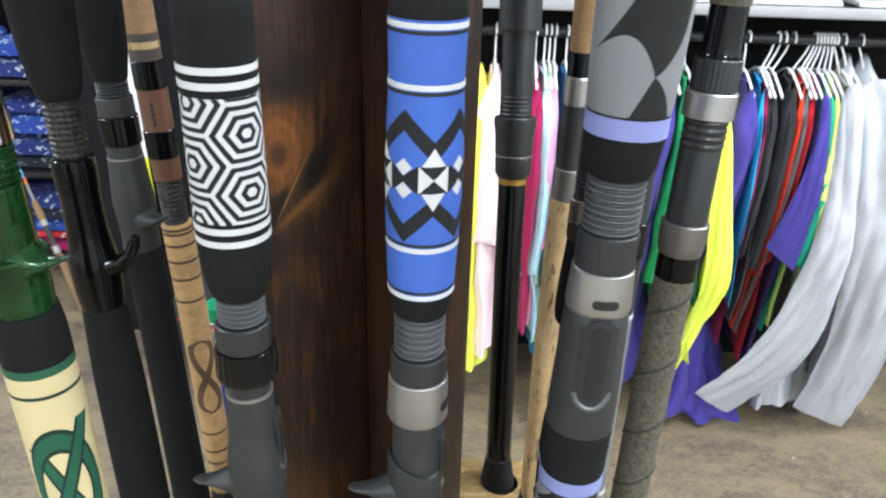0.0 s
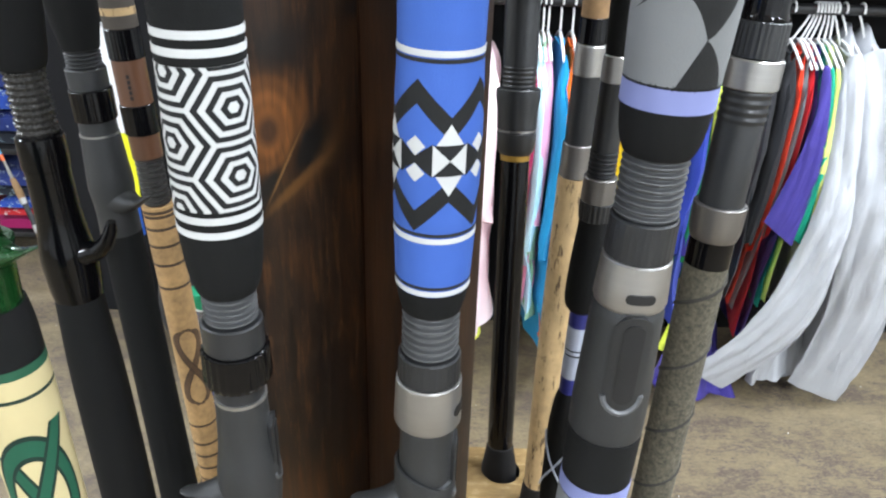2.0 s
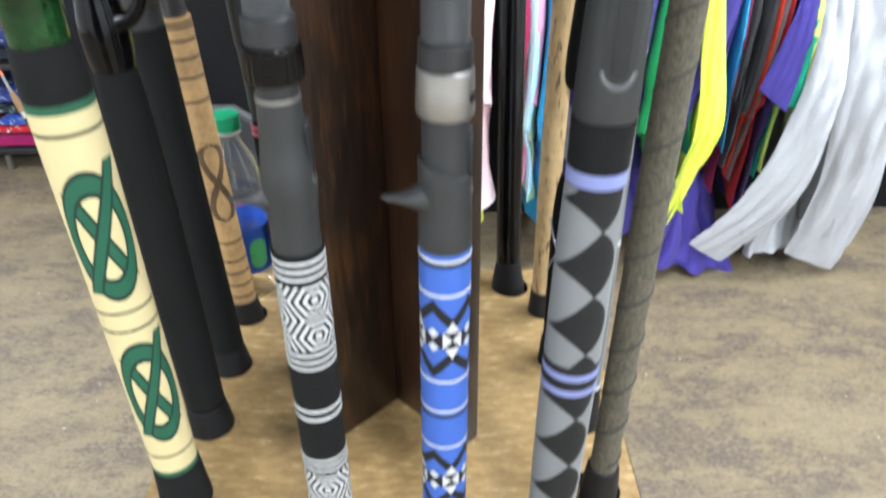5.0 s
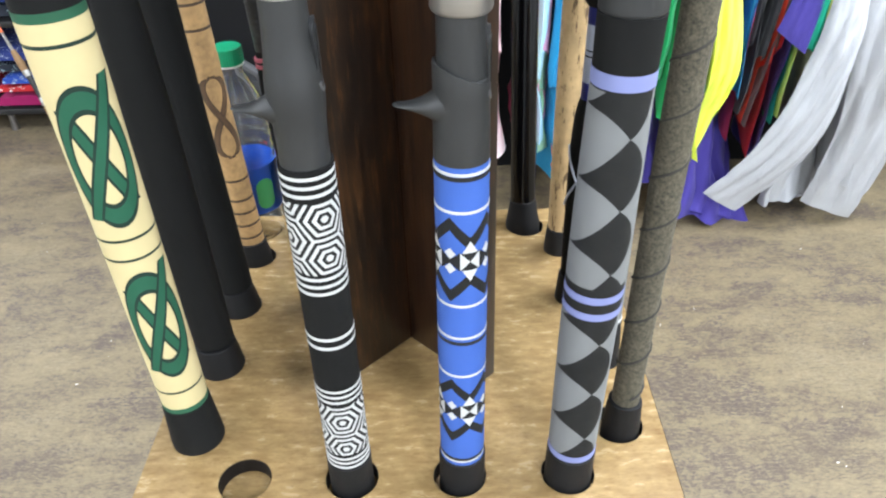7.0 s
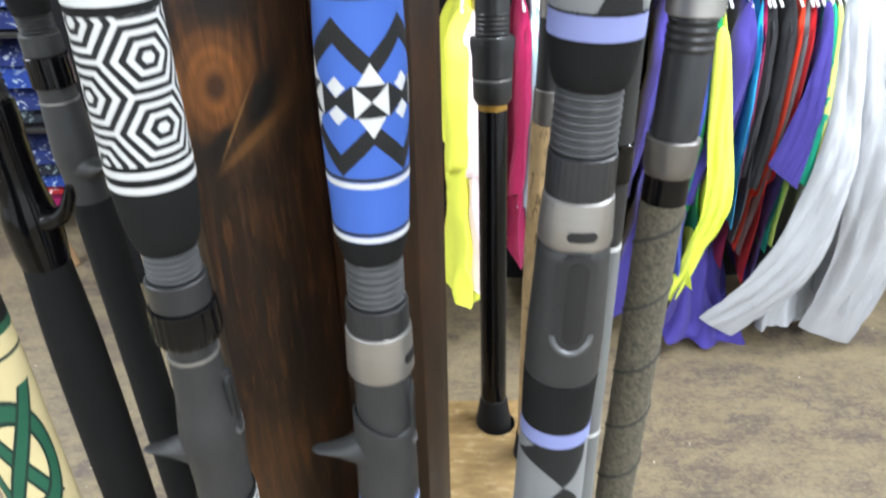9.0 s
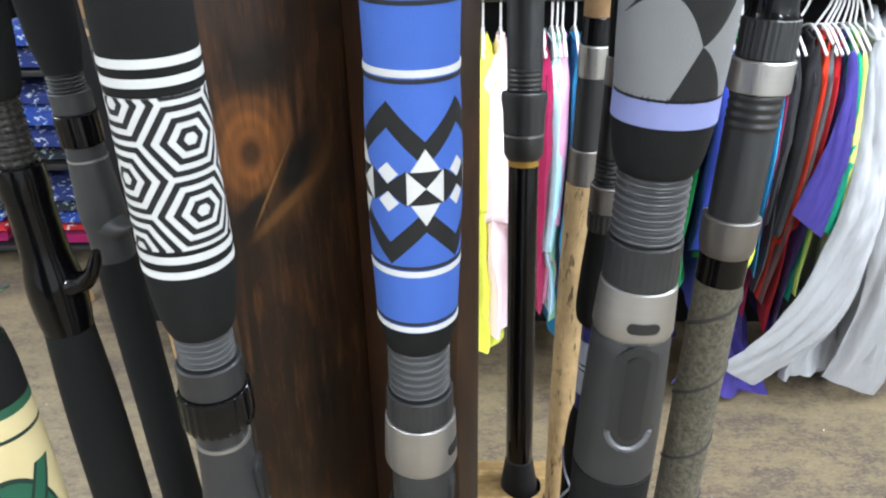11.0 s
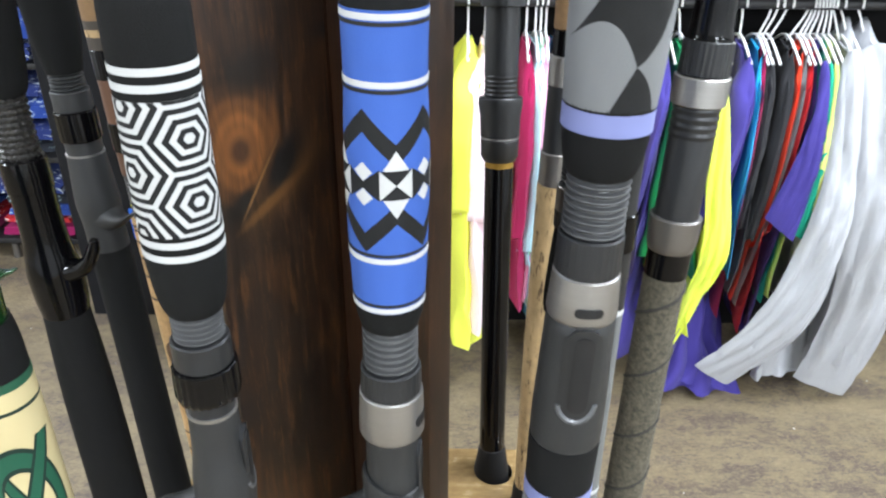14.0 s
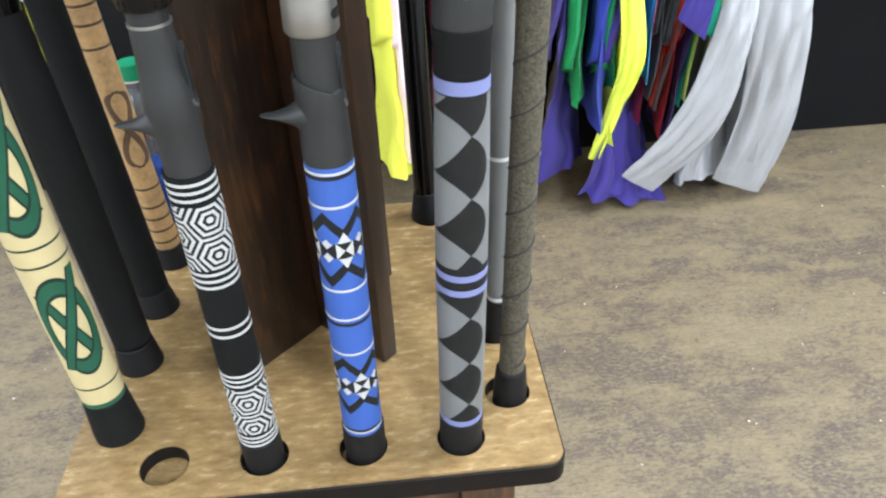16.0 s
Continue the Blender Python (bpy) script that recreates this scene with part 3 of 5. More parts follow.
rack = tagged(new("rod_rack"), "wooden rod rack with a varnished round-holed shelf and crossed dark planks", "rod rack")
board = part("shelf", shelf_board(), shelf_wood, rack, "varnished plywood shelf with round holes", 30)
part("shelf_bottom", box(CX - HALF + 0.004, CX + HALF - 0.004, CY - HALF + 0.004, CY + HALF - 0.004, S - 0.024, S - 0.0155), shelf_wood, board)


def edging():
    q, rings = 0.0155, []
    for z, out in ((S - 0.0025, 0.0006), (S - 0.004, 0.0020), (S - 0.025, 0.0020), (S - 0.0265, 0.0006)):
        ringp = []
        for cx, cy, a0 in ((1, 1, 0), (-1, 1, 90), (-1, -1, 180), (1, -1, 270)):
            for k in range(7):
                a = radians(a0 + 15 * k)
                ringp.append((CX + cx * (HALF - q) + (q + out) * math.cos(a), CY + cy * (HALF - q) + (q + out) * math.sin(a), z))
        rings.append(ringp)
    return loft(rings, cap=False)


# Dark tubes added inside the holes; their colour stands in for shade.
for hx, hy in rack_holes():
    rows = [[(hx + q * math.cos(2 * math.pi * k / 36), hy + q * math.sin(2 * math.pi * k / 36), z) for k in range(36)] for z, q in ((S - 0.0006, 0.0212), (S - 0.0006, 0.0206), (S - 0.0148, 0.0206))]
    part("hole_wall_shade", loft(rows, cap=False), edge_and_hole_dark, board)
part("edge_band", edging(), edge_and_hole_dark, board, "nearly black edge of the shelf")
for sx in (-1, 1):
    for sy in (-1, 1):
        px, py = CX + sx * (HALF - 0.062), CY + sy * (HALF - 0.062)
        part("leg", box(px - 0.026, px + 0.026, py - 0.026, py + 0.026, 0.0, S - 0.024, 0.003), leg_wood, rack)
for q in range(4):
    bm = box(-HALF + 0.088, HALF - 0.088, -HALF + 0.048, -HALF + 0.068, S - 0.115, S - 0.0245, 0.002)
    bmesh.ops.transform(bm, matrix=Matrix.Translation((CX, CY, 0)) @ Matrix.Rotation(q * math.pi / 2, 4, "Z"), verts=bm.verts)
    part("apron", bm, leg_wood, rack)
ARM, THICK, POST_TOP = 0.1005, 0.0095, 1.80
for a, material, name in ((225, knot_wood, "knotted plank with a golden streak"), (315, post_wood, ""), (45, post_wood, ""), (135, post_wood, "")):
    bm = box(THICK + 0.0002, ARM, -THICK, THICK, 0, POST_TOP - S, 0.0016)
    if a == 225:
        bmesh.ops.transform(bm, matrix=Matrix.Scale(-1, 4, (1, 0, 0)), verts=bm.verts)
        bmesh.ops.reverse_faces(bm, faces=bm.faces)
    bmesh.ops.translate(bm, vec=(0, 0, S), verts=bm.verts)
    ob = part("plank", bm, material, rack, name)
    ob.matrix_basis = Matrix.Translation((CX, CY, 0)) @ Matrix.Rotation(radians(a if a != 225 else 45), 4, "Z")
bm = box(-THICK, THICK, -THICK, THICK, S, POST_TOP)
core = part("post_core", bm, post_wood, rack)
core.matrix_basis = Matrix.Translation((CX, CY, 0)) @ Matrix.Rotation(radians(45), 4, "Z")


# ---- the rods ----
def hexagon_rod():
    o = rod((CX - 0.5 * PITCH, 0.0), (-0.085, -0.003, 1.257), "black and white hexagon-patterned fishing rod with grey reel seat")
    butt(o, 0.0172, 0.010)
    low = part("rear_grip", lathe([(0.010, 0.0163), (0.10, 0.0164)], 48), foam, o)
    part("hexagon_band", lathe([(0.027, 0.0165), (0.081, 0.0165)], 72), hex_low, low, "black and white hexagon band")
    for h in (0.0125, 0.0175, 0.0225, 0.0855, 0.091, 0.0965):
        ring(low, h, 0.0164, white_ring, 0.0022)
    mid = part("middle_grip", lathe([(0.10, 0.0163), (0.28, 0.0164)], 48), foam, o)
    for h in (0.1395, 0.1475):
        ring(mid, h, 0.0163, white_ring, 0.0026)
    part("hexagon_band", lathe([(0.204, 0.01665), (0.258, 0.01665)], 72), hex_mid, mid, "black and white hexagon band")
    for h in (0.188, 0.194, 0.200, 0.263, 0.269, 0.275):
        ring(mid, h, 0.0164, white_ring, 0.0023)
    seat = part("reel_seat", lathe(fine([(0.280, 0.0150), (0.290, 0.0148), (0.305, 0.0152), (0.318, 0.0162), (0.332, 0.0160), (0.350, 0.0136), (0.373, 0.0124)])), seat_grey, o)
    ring(seat, 0.3735, 0.0126, silver, 0.0016, "rim")
    trigger(seat, seat_grey, 0.0155, -80, 0.3195, 0.0350, 0.002, rise=-0.002)
    part("seat_tube", lathe([(0.374, 0.0119), (0.384, 0.0119)]), satin_black, seat)
    window(seat, 0.0150, 96, 0.325, 0.362, 0.013)
    part("locking_ring", lathe(eased([(0.382, 0.0155), (0.386, 0.0164), (0.403, 0.0160)]), 96, 24, 0.035), gloss_black, o, "glossy black ridged ring")
    part("locking_nut", lathe(eased([(0.403, 0.0142), (0.419, 0.0142)]), 40), satin_black, o)
    part("thread", lathe(threads(0.419, 0.438, 0.0124, 6)), thread_grey, o)
    up = part("foregrip", lathe(fine([(0.436, 0.0130), (0.440, 0.0146), (0.448, 0.0162), (0.460, 0.0174), (0.473, 0.0180), (0.510, 0.0178), (0.550, 0.0175), (0.575, 0.0177), (0.586, 0.0172), (0.592, 0.0150), (0.593, 0.0100)]), 56), foam, o)
    part("hexagon_band", lathe(fine([(0.4835, 0.0181), (0.51, 0.0180), (0.546, 0.0177)]), 72), hex_top, up, "black and white hexagon band")
    for h, r in ((0.4725, 0.0180), (0.4795, 0.0180), (0.5515, 0.0176), (0.5585, 0.0176)):
        ring(up, h, r, white_ring, 0.0034)
    part("winding_check", lathe([(0.593, 0.0100), (0.604, 0.0086)]), chrome, o)
    blank(o, 0.604, 0.0075)


def blue_rod():
    o = rod((CX + 0.5 * PITCH + 0.002, 0.0), (0.0085, -0.004, 1.282), "blue fishing rod with chevron bands and a silver locking hood")
    butt(o, 0.0178, 0.012)
    low = part("rear_grip", lathe([(0.012, 0.0166), (0.145, 0.0165), (0.280, 0.0164)], 72), blue_grip, o)
    for h in (0.0165, 0.110, 0.1465, 0.175, 0.249, 0.2755):
        ring(low, h, 0.0165, white_ring, 0.0020)
    for h in (0.1415, 0.2725, 0.019):
        ring(low, h, 0.0165, ink_ring, 0.0030)
    seat = part("reel_seat", lathe(fine([(0.280, 0.0164), (0.300, 0.0163), (0.316, 0.0158), (0.330, 0.0156)]) + [(0.3315, 0.0150), (0.332, 0.0137), (0.3635, 0.0134)]), seat_grey, o)
    trigger(seat, seat_grey, 0.0158, -80, 0.318, 0.0375, 0.002, rise=-0.001)
    lip = []
    for h, q in ((0.322, 0.0150), (0.322, 0.0159), (0.333, 0.0161), (0.3345, 0.0158), (0.3345, 0.0142), (0.330, 0.0138)):
        turns = [2 * math.pi * k / 48 for k in range(48)]
        lip.append([(q * math.sin(a), -q * math.cos(a), lift(h) + (0.0065 * math.cos(a + radians(80)) if h > 0.325 else 0.0)) for a in turns])
    part("seat_lip", loft(lip, cap=False), seat_grey, seat, "slanting lip of the reel seat")
    window(seat, 0.0150, 96, 0.318, 0.356, 0.014)
    hood = part("hood", lathe(eased([(0.3635, 0.0160), (0.3655, 0.0166), (0.376, 0.0162), (0.3885, 0.0158)]), 56), silver, o, "brushed silver hood")
    slot(hood, 0.0162, 74, 0.374)
    part("locking_nut", lathe(eased([(0.3885, 0.0150), (0.404, 0.0148)]), 96, 32, 0.02), satin_black, o)
    part("thread", lathe(threads(0.404, 0.432, 0.0134, 7)), thread_grey, o)
    up = part("foregrip", lathe(fine([(0.430, 0.0134), (0.433, 0.0142), (0.438, 0.0154), (0.4445, 0.0164)]), 56), foam, o)
    part("blue_sleeve", lathe(fine([(0.4445, 0.0164), (0.460, 0.0170), (0.475, 0.0175), (0.511, 0.0182), (0.535, 0.0177), (0.554, 0.0170), (0.584, 0.0174)]), 72), blue_grip, up, "blue foam sleeve with chevrons")
    part("front_collar", lathe(fine([(0.584, 0.0173), (0.590, 0.0168), (0.596, 0.0150), (0.598, 0.0100)]), 48), foam, up)
    for h, r in ((0.4462, 0.0165), (0.4735, 0.0175), (0.5545, 0.0171), (0.5815, 0.0174)):
        ring(up, h, r, white_ring, 0.0026)
        ring(up, h + (0.0028 if h < 0.5 else -0.0028), r, ink_ring, 0.0016)
    part("winding_check", lathe([(0.598, 0.0096), (0.609, 0.0082)]), chrome, o)
    blank(o, 0.609, 0.0072)


def argyle_rod():
    o = rod((CX + 1.5 * PITCH, 0.0), (0.0995, 0.002, 1.235), "grey and charcoal argyle fishing rod with lavender rings and silver hood", 0.0178)
    butt(o, 0.0186, 0.010)
    low = part("rear_grip", lathe(fine([(0.010, 0.0178), (0.080, 0.0186), (0.162, 0.0192), (0.262, 0.0188), (0.323, 0.0178)]), 72), argyle, o)
    for h, w in ((0.0145, 0.006), (0.1615, 0.0058), (0.1755, 0.0058), (0.328, 0.0095)):
        ring(low, h, 0.0192 if 0.1 < h < 0.2 else 0.0179, lavender, w)
    part("rear_collar", lathe(fine([(0.323, 0.0178), (0.340, 0.0180), (0.359, 0.0184)]) + [(0.3595, 0.0176)], 56), foam, o)
    seat = part("reel_seat", lathe([(0.3595, 0.0176), (0.3605, 0.0183)] + fine([(0.361, 0.0183), (0.380, 0.0182), (0.405, 0.0174), (0.430, 0.0166)]) + [(0.434, 0.0152)], 56), seat_grey, o)
    window(seat, 0.0179, 1, 0.3785, 0.434, 0.0185)
    hood = part("hood", lathe(eased([(0.433, 0.0162), (0.436, 0.0168), (0.446, 0.0163), (0.4585, 0.0156)]), 56), silver, o, "brushed silver hood")
    slot(hood, 0.0166, 2, 0.4425, 0.0135, 0.0050)
    part("locking_nut", lathe(eased([(0.4585, 0.0152), (0.479, 0.0150)]), 96, 32, 0.02), satin_black, o)
    part("thread", lathe(threads(0.479, 0.511, 0.0142, 9)), thread_grey, o)
    up = part("foregrip", lathe(fine([(0.509, 0.0142), (0.512, 0.0156), (0.518, 0.0172), (0.530, 0.0186), (0.545, 0.0193)]), 56), foam, o)
    ring(up, 0.5365, 0.0190, lavender, 0.0100)
    part("argyle_sleeve", lathe(fine([(0.5425, 0.0192), (0.565, 0.0203), (0.595, 0.0208), (0.640, 0.0206), (0.700, 0.0185), (0.735, 0.0140)]), 72), argyle, up, "argyle foam sleeve")
    blank(o, 0.735, 0.0080)


def taped_rod():
    o = rod((CX + HALF - 0.035, 0.047), (0.157, 0.067, 1.23), "fishing rod with stone-coloured taped grip and gunmetal rings", 0.012)
    butt(o, 0.0138, 0.019, flare=1.14)
    grip = part("rear_grip", lathe(fine([(0.018, 0.0112), (0.160, 0.0114), (0.300, 0.0118), (0.425, 0.0116)]), 48), stone_wrap, o)
    seam = []
    for k in range(16 * 9 + 1):
        t = k / (16 * 9)
        a = 2 * math.pi * 9.3 * t
        seam.append((0.01172 * math.sin(a), -0.01172 * math.cos(a), lift(0.028 + 0.394 * t)))
    part("tape_seam", tube(seam, 0.0011, 5), tape_seam, grip)
    part("rear_ring", lathe([(0.425, 0.0117), (0.442, 0.0117)]), gloss_black, o)
    part("hood", lathe(eased([(0.4405, 0.0122), (0.446, 0.0133), (0.4615, 0.0137)])), gunmetal, o, "gunmetal hood")
    part("seat_tube", lathe([(0.4615, 0.0116), (0.505, 0.0115)] + threads(0.506, 0.5235, 0.0119, 4, 0.0006)), satin_black, o)
    part("front_hood", lathe(eased([(0.5235, 0.0138), (0.5385, 0.0138)])), silver, o, "silver ring")
    part("locking_nut", lathe(eased([(0.5385, 0.0126), (0.5565, 0.0124)]), 96, 28, 0.03), satin_black, o)
    part("front_ring", lathe(fine([(0.5565, 0.0118), (0.562, 0.0104), (0.584, 0.0098)])), gloss_black, o)
    part("foregrip", lathe(fine([(0.584, 0.0105), (0.62, 0.0112), (0.70, 0.0100)])), stone_wrap, o)
    blank(o, 0.70, 0.0065)


def knot_rod():
    o = rod((CX - HALF + 0.037, 0.047), (-0.2335, 0.046, 1.217), "cream fishing rod with green knot inlays and green reel seat", 0.018)
    butt(o, 0.0190, 0.028, foam, flare=1.14)
    low = part("rear_grip", lathe(fine([(0.032, 0.0182), (0.100, 0.0190), (0.220, 0.0197), (0.320, 0.0206), (0.354, 0.0206)]), 72), celtic, o)
    ring(low, 0.0305, 0.0182, green_cloth_ring, 0.005)
    ring(low, 0.3565, 0.0204, green_cloth_ring, 0.0055)
    part("rear_collar", lathe(fine([(0.3585, 0.0204), (0.375, 0.0202), (0.391, 0.0186)]), 56), foam, o)
    seat = part("reel_seat", lathe(fine([(0.391, 0.0172), (0.405, 0.0178), (0.418, 0.0186), (0.426, 0.0205)]) + [(0.4285, 0.0210), (0.430, 0.0200), (0.4305, 0.0160), (0.474, 0.0155)], 56), green_metal, o)
    trigger(seat, green_metal, 0.019, 70, 0.430, 0.046, 0.003)
    part("thread", lathe(threads(0.474, 0.4985, 0.0156, 6)), green_metal, o)
    part("hood", lathe(eased([(0.4985, 0.0170), (0.510, 0.0168), (0.5225, 0.0160)]), 56), chrome, o, "polished chrome hood")
    part("locking_nut", lathe(eased([(0.5225, 0.0156), (0.543, 0.0156)]), 80, 20, 0.03), green_metal, o)
    part("foregrip", lathe(fine([(0.543, 0.0148), (0.549, 0.0170), (0.565, 0.0180), (0.582, 0.0180)]), 56), foam, o)
    ring(o, 0.5845, 0.0180, green_cloth_ring, 0.005)
    part("front_sleeve", lathe(fine([(0.587, 0.0180), (0.63, 0.0182), (0.70, 0.0150)]), 56), celtic, o, "cream foam sleeve")
    blank(o, 0.70, 0.0080)


def hook_rod():
    o = rod((CX - HALF + 0.037, 0.133), (-0.231, 0.132, 1.167), "black foam fishing rod with glossy black hooked reel seat", 0.016)
    butt(o, 0.0182, 0.016, flare=1.16)
    part("rear_grip", lathe(fine([(0.020, 0.0178), (0.100, 0.0184), (0.200, 0.0186), (0.290, 0.0176), (0.350, 0.0150)]), 56), foam, o)
    seat = part("reel_seat", lathe(fine([(0.350, 0.0152), (0.362, 0.0166), (0.380, 0.0170), (0.398, 0.0146), (0.412, 0.0136), (0.440, 0.0132), (0.458, 0.0134)]), 56), gloss_black, o)
    a, z = radians(74), lift(0.394)
    part("trigger", tube([(q * math.sin(a), -q * math.cos(a), z + b) for q, b in ((0.006, -0.014), (0.016, -0.012), (0.025, -0.009), (0.032, -0.002), (0.037, 0.007), (0.039, 0.013))],
                         [0.011, 0.0080, 0.0056, 0.0046, 0.0040, 0.0026], 12), gloss_black, seat)
    part("hood", lathe(eased([(0.440, 0.0140), (0.452, 0.0141), (0.462, 0.0136)]), 48), gloss_black, o)
    nut = part("thread", lathe(threads(0.462, 0.503, 0.0118, 10, 0.0014), 64, 16, 0.06), dark_gunmetal, o, "checkered metal thread")
    part("foregrip", lathe(fine([(0.503, 0.0125), (0.510, 0.0148), (0.525, 0.0166), (0.548, 0.0186), (0.600, 0.0196), (0.70, 0.0160)]), 56), foam, o)
    blank(o, 0.70, 0.0080)


def grey_seat_rod():
    o = rod((CX - HALF + 0.037, 0.219), (-0.236, 0.218, 1.157), "black foam fishing rod with grey trigger reel seat", 0.0155)
    butt(o, 0.0172, 0.016, flare=1.20)
    part("rear_grip", lathe(fine([(0.018, 0.0172), (0.080, 0.0168), (0.220, 0.0156), (0.320, 0.0152), (0.356, 0.0148)]), 56), foam, o)
    seat = part("reel_seat", lathe(fine([(0.356, 0.0148), (0.375, 0.0146), (0.392, 0.0160), (0.410, 0.0150), (0.433, 0.0134)]), 56), seat_grey, o)
    trigger(seat, seat_grey, 0.015, 60, 0.386, 0.040)
    ring(seat, 0.4335, 0.0134, silver, 0.0014, "rim")
    part("seat_tube", lathe([(0.4335, 0.0128), (0.444, 0.0128)]), seat_grey, seat)
    part("locking_ring", lathe(eased([(0.444, 0.0146), (0.467, 0.0146)]), 80, 20, 0.03), gloss_black, o)
    part("locking_nut", lathe(eased([(0.467, 0.0134), (0.482, 0.0134)])), seat_grey, o)
    part("thread", lathe(threads(0.482, 0.496, 0.0120, 5)), seat_grey, o)
    part("foregrip", lathe(fine([(0.495, 0.0122), (0.505, 0.0140), (0.523, 0.0164), (0.580, 0.0182), (0.70, 0.0160)]), 56), foam, o)
    blank(o, 0.70, 0.0080)


def cork_rod():
    o = rod((CX - HALF + 0.037, 0.304), (-0.2405, 0.304, 1.117), "cork fishing rod with burnt rings and a knot motif", 0.0135)
    butt(o, 0.0152, 0.018, flare=1.16)
    part("rear_grip", lathe(fine([(0.018, 0.0138), (0.130, 0.0136), (0.260, 0.0136), (0.342, 0.0140)]), 64), cork_knot, o)
    part("thread", lathe(threads(0.342, 0.384, 0.0117, 10)), dark_gunmetal, o)
    seat = part("reel_seat", lathe([(0.384, 0.0124), (0.405, 0.0126)]), burl_wood, o)
    part("rear_ring", lathe(eased([(0.405, 0.0140), (0.431, 0.0140)]), 64, 16, 0.03), gloss_black, o)
    part("wood_insert", lathe([(0.431, 0.0130), (0.468, 0.0130)]), burl_wood, o, "red-brown wooden insert")
    for k in range(5):
        a = 0.4365 + 0.0044 * k
        part("marking", on_grip([(-0.0012, a), (0.0012, a), (0.0012, a + 0.0032), (-0.0012, a + 0.0032)], 0.0130, 10, 0.0003), dark_recess, o, "small dark marking bar")
    part("front_ring", lathe(eased([(0.468, 0.0137), (0.493, 0.0137)]), 64, 16, 0.03), gloss_black, o)
    part("dark_ring", lathe([(0.493, 0.0132), (0.503, 0.0132)]), dark_cork, o)
    part("middle_ring", lathe([(0.503, 0.0131), (0.509, 0.0131)]), burl_cork, o)
    part("dark_ring", lathe([(0.509, 0.0132), (0.516, 0.0132)]), dark_cork, o)
    part("foregrip", lathe(fine([(0.516, 0.0130), (0.60, 0.0130), (0.68, 0.0110)])), rubber_cork, o)
    blank(o, 0.68, 0.0070)


def burl_rod():
    o = rod((0.118, 0.308), (0.1215, 0.304, 1.108), "fishing rod with speckled burl cork grip and gunmetal rings", 0.0135)
    butt(o, 0.0138, 0.022, flare=1.14)
    part("rear_grip", lathe(fine([(0.022, 0.0126), (0.130, 0.0140), (0.230, 0.0146), (0.378, 0.0142)]), 48), burl_cork, o)
    part("hood", lathe(eased([(0.378, 0.0138), (0.408, 0.0132)])), gunmetal, o, "gunmetal hood")
    part("seat_tube", lathe([(0.408, 0.0120), (0.466, 0.0118)]), satin_black, o)
    part("front_hood", lathe(eased([(0.466, 0.0122), (0.491, 0.0122)])), silver, o)
    part("locking_nut", lathe(eased([(0.491, 0.0114), (0.512, 0.0110)]), 64, 16, 0.04), gloss_black, o)
    part("foregrip", lathe(fine([(0.512, 0.0106), (0.60, 0.0112), (0.66, 0.0090)])), rubber_cork, o)
    blank(o, 0.66, 0.0060)


def wrapped_rod():
    o = rod((0.119, 0.222), (0.1245, 0.219, 1.111), "black fishing rod with blue and pale thread wraps and silver rings", 0.011)
    butt(o, 0.0135, 0.024, flare=1.12)
    grip = part("rear_grip", lathe(fine([(0.024, 0.0118), (0.090, 0.0128), (0.165, 0.0136), (0.200, 0.0120), (0.217, 0.0088)]), 48), foam, o)
    for s in (-1, 1):
        pts = []
        for k in range(17):
            t = k / 16
            a = radians(-30) + s * (t - 0.5) * 2.4
            q = 0.0136 + 0.0004
            pts.append((q * math.sin(a), -q * math.cos(a), lift(0.105 + 0.065 * t)))
        part("cross_wrap", tube(pts, 0.0011, 5), pale_wrap, grip, "pale crossing thread")
    for a, b, m in ((0.217, 0.233, navy_wrap), (0.233, 0.256, pale_wrap), (0.2575, 0.2610, pale_wrap), (0.2625, 0.284, pale_wrap), (0.284, 0.299, navy_wrap)):
        part("thread_wrap", lathe([(a, 0.0086), (b, 0.0086)], 32), m, o)
    part("wrap_base", lathe([(0.254, 0.0084), (0.264, 0.0084)], 24), blank_black, o)
    part("middle_grip", lathe(fine([(0.299, 0.0100), (0.304, 0.0134), (0.316, 0.0146), (0.340, 0.0138), (0.378, 0.0112)]), 48), foam, o)
    part("locking_nut", lathe(eased([(0.378, 0.0124), (0.393, 0.0126)]), 80, 20, 0.05), satin_black, o)
    part("hood", lathe(eased([(0.393, 0.0124), (0.413, 0.0122)])), gunmetal, o, "gunmetal hood")
    part("thread", lathe(threads(0.413, 0.434, 0.0104, 6)), satin_black, o)
    part("seat_tube", lathe([(0.434, 0.0098), (0.484, 0.0094)]), satin_black, o)
    part("front_hood", lathe(eased([(0.484, 0.0100), (0.503, 0.0098)])), silver, o)
    part("foregrip", lathe(fine([(0.503, 0.0090), (0.54, 0.0105), (0.62, 0.0115), (0.70, 0.0090)])), foam, o)
    blank(o, 0.70, 0.0060)


